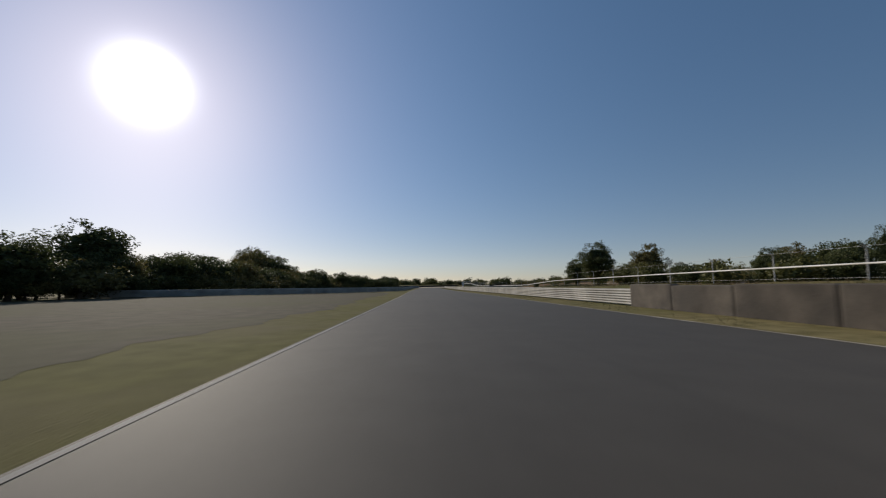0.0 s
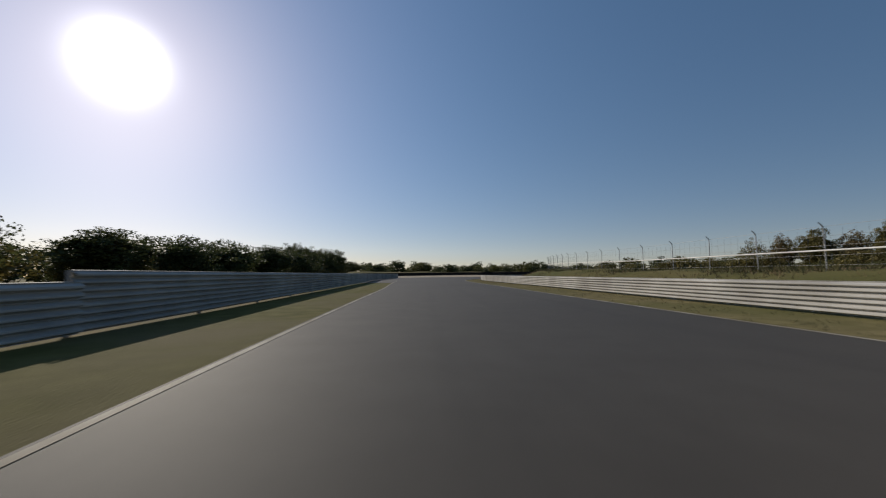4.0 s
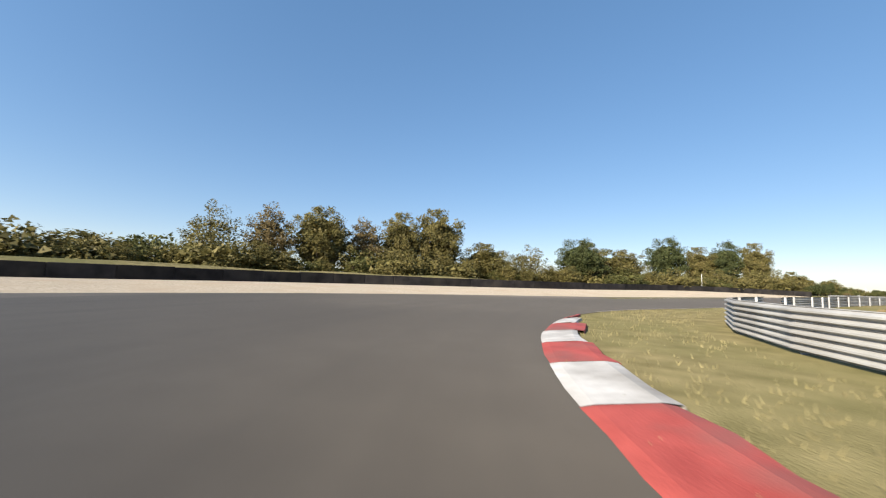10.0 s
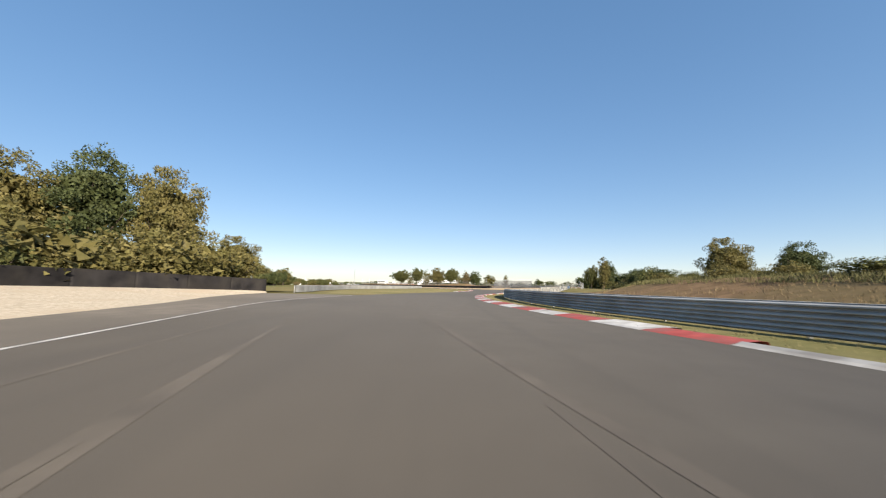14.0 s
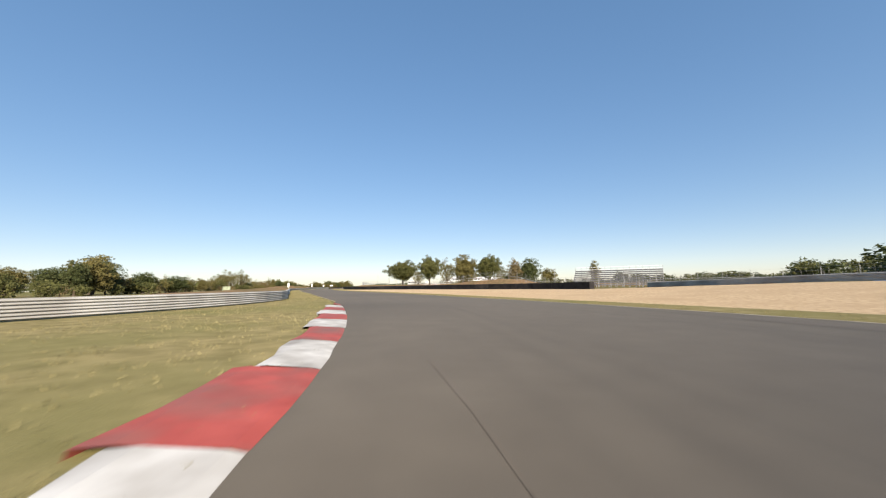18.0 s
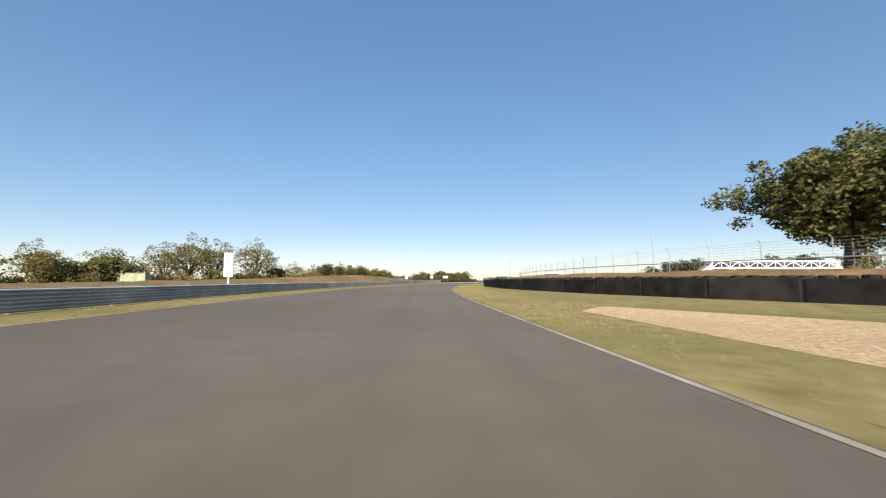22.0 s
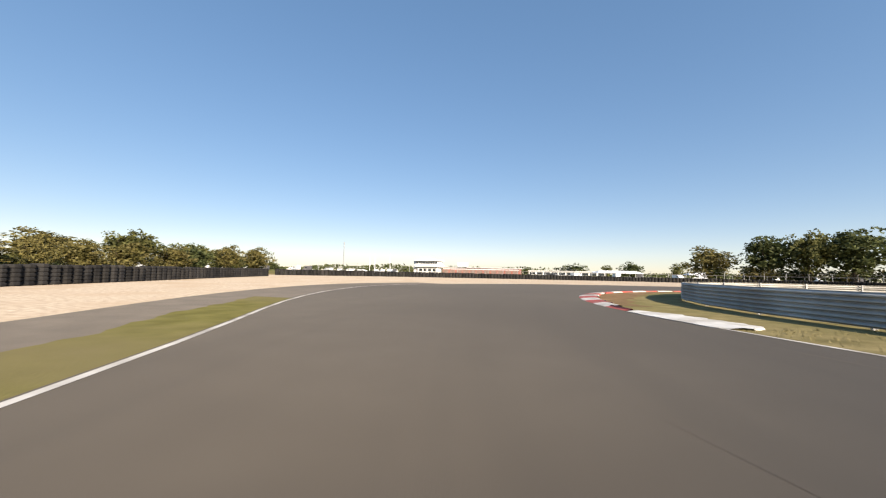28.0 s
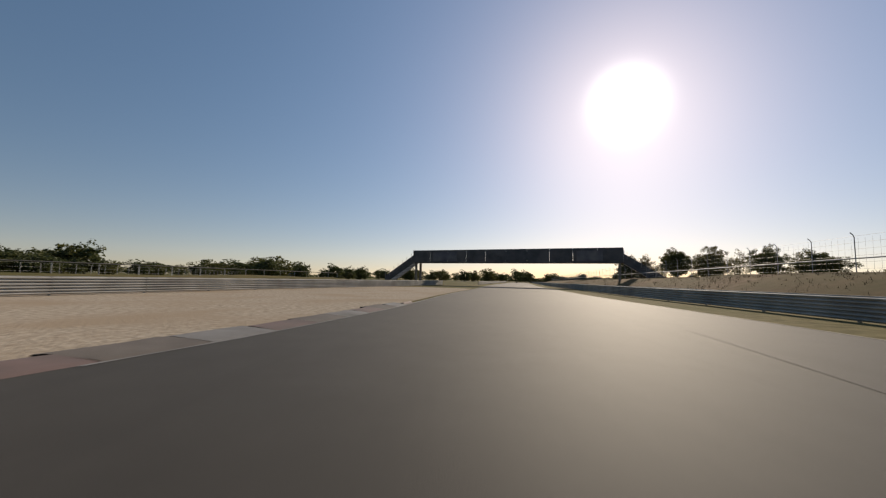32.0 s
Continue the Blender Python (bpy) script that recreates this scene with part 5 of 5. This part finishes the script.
pole(119.2, 170.9, 4.8, 0.045, "pale thin pole behind the belt wall", PLATE)
pole(8.1, 108.2, 3.3, 0.035, "slim signal pole with a pale lamp behind the rail", POST, "signal_pole", True, 0.35)
pole(193.6, -87.5, 6.0, 0.035, "tall thin grey pole beside the oak", POST)
pole(487.8, -644.2, 36, 0.6, "distant lattice radio mast", POST, "mast")
for x, y in ((352, -420), (362, -421), (366, -423)):
    pole(x, y, 11, 0.14, "white flag pole near the pits", PLATE, "flag_pole")
pole(284, -126, 6.5, 0.1, "pale wooden pole behind the rail", PLATE)
pole(117, -74, 6, 0.06, "lamp post behind the fence", POST, "lamp_post", True)
pole(96, -296, 6, 0.08, "lamp post beyond the spectator fence", POST, "lamp_post", True)

# ---- grandstand ----
def grandstand(x, y, turn, length, label):
    base = thing("grandstand", label, "grandstand", (x, y, 0), turn)
    n = 14
    for k in range(8):
        step_ = part("seat_step", boxes("seat_step", [(0, -3 + 0.85 * k, 0.55 + 0.55 * k, length, 0.6, 0.08)], DARKCLAD), base)
        part("seat_back", boxes("seat_back", [(0, -2.7 + 0.85 * k, 0.72 + 0.55 * k, length, 0.05, 0.26)], DARKCLAD), step_)
    for i in range(n + 1):
        px_ = -length / 2 + length * i / n
        for py_, hz in ((3.2, 5.6), (0.6, 3.0), (-3, 0.7)):
            part("post", boxes("post", [(px_, py_, hz / 2, 0.1, 0.1, hz)], POST), base)
    for z in (4.9, 5.55):
        part("back_rail", boxes("back_rail", [(0, 3.2, z, length, 0.07, 0.07)], PLATE), base)


grandstand(99.3, -49.8, radians(171), 22, "open grey grandstand with rows of dark seats")


# ---- footbridge ----
def footbridge(a, b, low, high, label):
    a, b = np.array(a), np.array(b)
    ang, ln, mid = math.atan2(*(b - a)[::-1]), math.hypot(*(b - a)), (a + b) / 2
    base = thing("footbridge", label, "footbridge", (*mid, 0), ang)
    part("deck", boxes("deck", [(0, 0, low + 0.15, ln, 2.4, 0.3)], CONCRETE), base)
    n = 10
    # shade on the side away from the sun is put into the panels' dark colour
    for i in range(n):
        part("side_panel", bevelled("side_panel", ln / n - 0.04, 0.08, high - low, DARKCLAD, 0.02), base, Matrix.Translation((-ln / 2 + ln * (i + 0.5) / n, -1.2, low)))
    # darker rail on the shaded side, white on the sunlit one
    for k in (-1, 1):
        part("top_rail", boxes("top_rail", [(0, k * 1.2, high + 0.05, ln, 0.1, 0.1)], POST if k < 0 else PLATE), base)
    # white lattice girder along the sunny side
    part("chord", boxes("chord", [(0, 1.24, low + 0.2, ln, 0.14, 0.4)], PLATE), base, label="white girder chord")
    part("chord", boxes("chord", [(0, 1.24, high - 0.15, ln, 0.14, 0.3)], PLATE), base, label="white girder chord")
    bay = ln / 14
    for i in range(15):
        part("upright", boxes("upright", [(-ln / 2 + bay * i, 1.24, (low + high) / 2 + 0.12, 0.22, 0.12, high - low - 0.7)], PLATE), base)
    rise = high - low - 0.7
    for i in range(14):
        m = Matrix.Translation((-ln / 2 + bay * (i + 0.5), 1.24, (low + high) / 2 + 0.12)) @ Matrix.Rotation((1 if i % 2 else -1) * math.atan2(rise, bay), 4, "Y")
        part("diagonal", boxes("diagonal", [(0, 0, 0, math.hypot(rise, bay) - 0.15, 0.08, 0.18)], PLATE), base, m)
    for x in (-ln / 2 + 0.6, ln / 2 - 0.6):
        for k in (-1, 1):
            part("leg", boxes("leg", [(x, k * 0.9, low / 2, 0.35, 0.35, low)], CONCRETE), base)
    for sgn in (-1, 1):
        steps = 14
        for i in range(steps):
            part("step", boxes("step", [(sgn * (ln / 2 + 0.4 + 0.42 * i), 0, low - low * (i + 0.5) / steps, 0.45, 2.0, 0.12)], CONCRETE), base)
        # sunlit and shaded stair sides by colour: white one side, dark the other
        for k in (-1, 1):
            v = [(sgn * (ln / 2), k * 1.05, low - 0.1), (sgn * (ln / 2), k * 1.05, low + 1.5), (sgn * (ln / 2 + 6.6), k * 1.05, 1.5), (sgn * (ln / 2 + 6.6), k * 1.05, -0.05)]
            v += [(p, q + 0.05 * k, r) for p, q, r in v]
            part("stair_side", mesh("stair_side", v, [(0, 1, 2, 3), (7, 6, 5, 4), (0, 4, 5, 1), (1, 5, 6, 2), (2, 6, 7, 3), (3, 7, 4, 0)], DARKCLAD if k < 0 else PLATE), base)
    for i, w in enumerate((5.0, 7.5, 4.0)):
        part("banner", boxes("banner", [(-ln / 2 + 7 + i * 13, -1.27, (low + high) / 2, w, 0.02, (high - low) * 0.7)], (BANNER, DARKCLAD, BANNER)[i]), base, label="banner toned dark for the shaded side")
    for sgn in (-1, 1):
        for i in range(7):
            x = sgn * (ln / 2 + 0.5 + i)
            part("stair_post", boxes("stair_post", [(x, -1.14, low + 1.5 - (abs(x) - ln / 2) / 6.6 * low, 0.05, 0.05, 1.2)], POST), base)


footbridge((162.5, -204.5), (192, -180.5), 4.2, 6.55, "footbridge, white lattice one side, panels toned dark as shade the other")

# ---- pit buildings, tents and vans far off ----
def block(name, x, y, turn, w, d, storeys, sh, mat, label, n=6, roof=None, door=False):
    base = thing(name, label, "building", (x, y, 0), turn)
    h = storeys * sh
    part("wall", boxes("wall", [(0, 0, h / 2, w, d, h)], mat), base)
    part("roof", boxes("roof", [(0, 0, h + 0.15, w + 0.8, d + 0.8, 0.3)], roof or mat), base)
    for k in range(storeys):
        for i in range(n):
            for side in (-1, 1):
                part("window", boxes("window", [(-w / 2 + w * (i + 0.5) / n, side * (d / 2 + 0.02), k * sh + sh * 0.55, w / n * 0.8, 0.06, sh * 0.45)], WINDOW), base)
    return base


turn_p = radians(-8)


def control_tower(x, y, turn, label):
    """Two storeys: a set-back ground floor, an overhanging glazed upper floor and a thick roof slab."""
    base = thing("race_control", label, "building", (x, y, 0), turn)
    base.scale = (1.15, 1.15, 1.25)
    part("ground_floor", bevelled("ground_floor", 10, 7, 3.1, WALLW, 0.05), base)
    part("floor_slab", bevelled("floor_slab", 12.4, 9.4, 1.2, WALLW, 0.05), base, Matrix.Translation((0, 0, 3.1)))
    part("upper_floor", bevelled("upper_floor", 11, 8, 1.75, WALLW, 0.05), base, Matrix.Translation((0, 0, 4.2)))
    part("roof", bevelled("roof", 12.8, 9.8, 0.75, WALLW, 0.08), base, Matrix.Translation((0, 0, 5.8)))
    part("parapet", bevelled("parapet", 6, 5, 0.6, WALLW, 0.05), base, Matrix.Translation((1, 0, 6.5)))
    part("stair_tower", bevelled("stair_tower", 2.2, 5, 6.4, WALLW, 0.05), base, Matrix.Translation((6.4, 0, 0)))
    for i in range(9):
        for side in (-1, 1):
            part("window", boxes("window", [(-5 + 1.25 * i, side * 4.02, 5.05, 1.1, 0.06, 1.0)], WINDOW), base)
    for i in range(4):
        for side in (-1, 1):
            part("window", boxes("window", [(-3.9 + 2.4 * i, side * 3.52, 1.7, 1.5, 0.06, 1.2)], WINDOW), base)


def pit_row(x, y, turn, n, bay, label):
    """A row of garages: red-brown front with shutters, pale eaves and a walkway rail on the roof."""
    base = thing("pit_garage", label, "building", (x, y, 0), turn)
    w = n * bay
    part("wall", boxes("wall", [(0, 0, 1.9, w, 9, 3.8)], ROOF), base)
    part("roof", boxes("roof", [(0, 0, 3.95, w + 0.8, 10.4, 0.3)], WALLW), base)
    for i in range(n):
        for side in (-1, 1):
            part("shutter", boxes("shutter", [(-w / 2 + bay * (i + 0.5), side * 4.53, 1.35, bay * 0.76, 0.08, 2.5)], WALLW if side < 0 else PINK), base)
    for side in (-1, 1):
        part("eaves_band", boxes("eaves_band", [(0, side * 4.56, 3.1, w, 0.1, 0.35)], PLATE), base)
        part("roof_rail", boxes("roof_rail", [(0, side * 5.0, 5.1, w, 0.06, 0.06)], POST), base)
        for i in range(n + 1):
            part("rail_post", boxes("rail_post", [(-w / 2 + bay * i, side * 5.0, 4.6, 0.05, 0.05, 1.0)], POST), base)


control_tower(327, -417, turn_p, "white two-storey race control building with a glazed upper floor")
pit_row(297, -420, turn_p, 11, 4.0, "long low pit garages with a red-brown front")
block("paddock_building", 250, -424, turn_p, 40, 9, 1, 3.0, WALLW, "low pale paddock building", 10, WALLW)
base = thing("roof_board", "white board on the pit roof", "sign", (307.2, -415.4, 4.5), turn_p)
part("plate", bevelled("plate", 6, 0.3, 2.2, PLATE, 0.03), base)
for k in (-2, 2):
    part("leg", boxes("leg", [(k, 0, 0.05, 0.15, 0.15, 0.5)], POST), base)


def van(x, y, turn, label, mat, h=2.4, ln=5.2):
    base = thing("van", label, "van", (x, y, 0), turn, group="vehicles in the paddock")
    prof = [(-ln / 2, 0.35), (ln / 2, 0.35), (ln / 2, 0.95), (ln / 2 - 0.7, 1.2), (ln / 2 - 1.5, h - 0.1), (ln / 2 - 1.9, h), (-ln / 2 + 0.1, h), (-ln / 2, h - 0.15)]
    n = len(prof)
    v = [(px_, -0.95, z) for px_, z in prof] + [(px_, 0.95, z) for px_, z in prof]
    part("body", mesh("body", v, [tuple(range(n)), tuple(range(2 * n - 1, n - 1, -1))] + [(i, i + n, (i + 1) % n + n, (i + 1) % n)[::-1] for i in range(n)], mat), base)
    part("windscreen", boxes("windscreen", [(ln / 2 - 1.08, 0, (h + 1.1) / 2, 0.05, 1.6, h * 0.22)], WINDOW), base)
    for k in (-1, 1):
        part("headlight", boxes("headlight", [(ln / 2 + 0.005, k * 0.7, 0.8, 0.03, 0.3, 0.16)], PLATE), base)
        part("side_window", boxes("side_window", [(ln / 2 - 1.9, k * 0.96, h * 0.68, 0.9, 0.03, h * 0.22)], WINDOW), base)
        for px_ in (-ln / 2 + 0.9, ln / 2 - 0.9):
            wheel = part("wheel", tube("wheel", [(px_, k * 0.8, 0.34), (px_, k * 0.98, 0.34)], 0.34, RUBBER, 12), base)
            part("rim", tube("rim", [(px_, k * 0.9, 0.34), (px_, k * 0.985, 0.34), (px_, k * 0.9851, 0.34)], 0.2, POST, 10), wheel, label="grey steel rim")


rng_v = random.Random(5)
for i in range(26):
    t = i / 25
    van(440 - 100 * t + rng_v.uniform(-4, 4), -330 - 75 * t + rng_v.uniform(-8, 8), rng_v.uniform(0, 6.2), "white van parked in the distant paddock", PLATE if i % 4 else DARKCLAD, rng_v.uniform(1.6, 2.8), rng_v.uniform(4.2, 6.5))
for i in range(10):
    van(262 - 12 * i + rng_v.uniform(-3, 3), -372 + rng_v.uniform(-6, 6), rng_v.uniform(0, 6.2), "pale van parked behind the spectator fence", PLATE if i % 3 else DARKCLAD, rng_v.uniform(1.5, 2.6), rng_v.uniform(4.2, 6))


def tent(x, y, turn, w, d, h, label):
    base = thing("tent", label, "tent", (x, y, 0), turn, group="white tents")
    v = [(-w / 2, -d / 2, h), (w / 2, -d / 2, h), (w / 2, d / 2, h), (-w / 2, d / 2, h), (-w * 0.4, 0, h * 1.5), (w * 0.4, 0, h * 1.5)]
    part("canopy", mesh("canopy", v, [(0, 1, 5, 4), (2, 3, 4, 5), (1, 2, 5), (3, 0, 4), (3, 2, 1, 0)], PLATE), base)
    for px_ in (-1, 1):
        for py_ in (-1, 1):
            part("leg", boxes("leg", [(px_ * w * 0.48, py_ * d * 0.48, h / 2, 0.1, 0.1, h)], POST), base)


tent(230, -395, 0.2, 22, 8, 2.4, "long white marquee in the paddock")
tent(196, -392, 0.1, 12, 7, 2.2, "white marquee in the paddock")
base = thing("blue_container", "faded blue container beyond the field", "container", (-45.1, -211.5, 0), 0.3)
part("body", bevelled("body", 24, 2.4, 3.2, BLUE, 0.05), base)
part("door", bevelled("door", 2.0, 0.05, 2.4, PLATE, 0.02), base, Matrix.Translation((0, -1.22, 0.2)))
for i in range(20):
    part("rib", boxes("rib", [(-11.4 + 1.2 * i, -1.22, 1.6, 0.25, 0.06, 2.9)], BLUE), base)

# ---- dark tyre marks in the braking zones ----
RUBBERED = material("tyre_mark", (0.058, 0.049, 0.039), (0.088, 0.074, 0.058), 0.8, 1.2, bump=0.1, stain=(0.08, 0.067, 0.053), stain_scale=0.5)
rng_m = random.Random(9)
mark = 0
for lo, hi, n in ((660, 800, 12), (150, 236, 5), (330, 400, 6), (430, 500, 5), (815, 858, 4)):
    for i in range(n):
        mark += 1
        a = rng_m.uniform(lo, hi - 25)
        b = a + rng_m.uniform(14, 45)
        u, slope, w = rng_m.uniform(0.15, 0.85), rng_m.uniform(-0.2, 0.2), rng_m.uniform(0.045, 0.085)
        mid_fn = lambda s, u=u, slope=slope, a=a, b=b: EDGE_R(s) + (EDGE_L(s) - EDGE_R(s)).clip(0, 13) * (u + slope * (s - a) / (b - a) + 0.035 * np.sin((s - a) / 11.0 + 40 * u)).clip(0.08, 0.92)
        tw = lambda s, a=a, b=b, w=w: w * np.clip(np.minimum(s - a, b - s) / 12, 0.02, 1)
        ribbon("tyre_mark", a, min(b, hi + 15), (lambda s, m=mid_fn, t=tw: m(s) - t(s)), (lambda s, m=mid_fn, t=tw: m(s) + t(s)), 0.0052 + 0.0001 * mark, RUBBERED, "dark rubber tyre mark on the asphalt", "road marking")


# ---- loose grass on verges and banks ----
def tufts(name, label, n, s0, s1, d0, d1, h0, h1, mat, seed, ground=None, width=0.02):
    """Many small blades of grass between two offsets of the line."""
    rng = np.random.default_rng(seed)
    s = rng.uniform(s0, s1, n)
    a, b = d0(s), d1(s)
    u = rng.uniform(0, 1, n)
    p = at(s, a + (b - a) * u)
    keep = np.array([noise.noise((x * 0.35, y * 0.35, 1.7)) for x, y in p]) + rng.uniform(-0.5, 0.5, n) > -0.25
    p, s, u = p[keep], s[keep], u[keep]
    n = len(p)
    z = ground(s, u) if ground else np.zeros(n)
    foot = np.repeat(np.c_[p, z - 0.02], 3, 0) + np.c_[rng.normal(0, 0.05 + h1 * 0.12, (3 * n, 2)), np.zeros(3 * n)]
    h = rng.uniform(h0, h1, (3 * n, 1))
    lean = np.c_[rng.normal(0, 0.35, (3 * n, 2)) * h, h]
    turn = rng.uniform(0, 2 * math.pi, 3 * n)
    side = np.c_[np.cos(turn), np.sin(turn), np.zeros(3 * n)] * width
    tri = np.stack([foot - side, foot + side, foot + lean], 1).reshape(-1, 3)
    tagged(new(name, mesh(name, tri, np.arange(9 * n).reshape(-1, 3), mat)), label, "grass", kind="stuff")


def bank_ground(toe, crest, high, s0, s1):
    def fn(s, u):
        e = np.clip(np.minimum(s - s0, s1 - s) / 18.0, 0, 1)
        h = high(s) * e * e * (3 - 2 * e)
        return np.interp(u, [0, 0.35, 0.7, 1], [0, 0.42, 0.86, 1]) * h - 0.04
    return fn


for i, (name, c, hi, s0, s1, off, n) in enumerate((("bank_start", CREST_A, HIGH_A, -60, 246, 6.3, 13000), ("bank_second", CREST_B, HIGH_B, 300, 440, 9.5, 9000), ("bank_back", CREST_C, HIGH_C, 585, 775, 5.5, 14000), ("bank_inner", CREST_F, HIGH_F, 544, 618, 5, 4000), ("bank_last", CREST_D, HIGH_D, 858, 1000, 6.5, 4000))):
    tufts("bank_grass", "long dry straw-coloured grass on the bank", n, s0, s1, (lambda s, c=c, off=off: c(s) + off), c, 0.1, 0.26, STRAW, 40 + i, bank_ground(None, c, hi, s0, s1), 0.02)
tufts("bank_weeds", "rank green and brown weeds along the crest of the bank", 26000, 312, 430, lambda s: CREST_B(s) + 4.2, lambda s: CREST_B(s) - 4.5, 0.15, 0.5, WEEDS, 48, lambda s, u: np.interp(u, [0, 0.25, 0.5, 1], [0.75, 0.93, 1, 0.95]) * HIGH_B(s) - 0.06, 0.02)
tufts("bank_weeds", "rank green and brown weeds along the crest of the bank", 9000, 40, 214, lambda s: CREST_A(s) + 2, lambda s: CREST_A(s) - 4, 0.15, 0.45, WEEDS, 49, lambda s, u: np.interp(u, [0, 0.33, 1], [0.9, 1, 0.95]) * HIGH_A(s) - 0.06, 0.018)
for i, (s0, s1, edge, sign, w, n) in enumerate(((-40, 230, EDGE_R, -1, 3.2, 7000), (214, 300, EDGE_R, -1, 3.4, 4000), (300, 440, EDGE_R, -1, 3, 5000), (410, 520, EDGE_L, 1, 9, 9000),
                                                (450, 680, EDGE_R, -1, 2.6, 8000), (520, 765, EDGE_L, 1, 3.5, 9000), (620, 800, EDGE_R, -1, 4.0, 9000))):
    tufts("verge_grass", "short tufted grass along the edge of the track", n, s0, s1, (lambda s, e=edge, k=sign: e(s) + k * 0.12), (lambda s, e=edge, k=sign, w=w: e(s) + k * w), 0.03, 0.1, BLADES, 60 + i, None, 0.012)
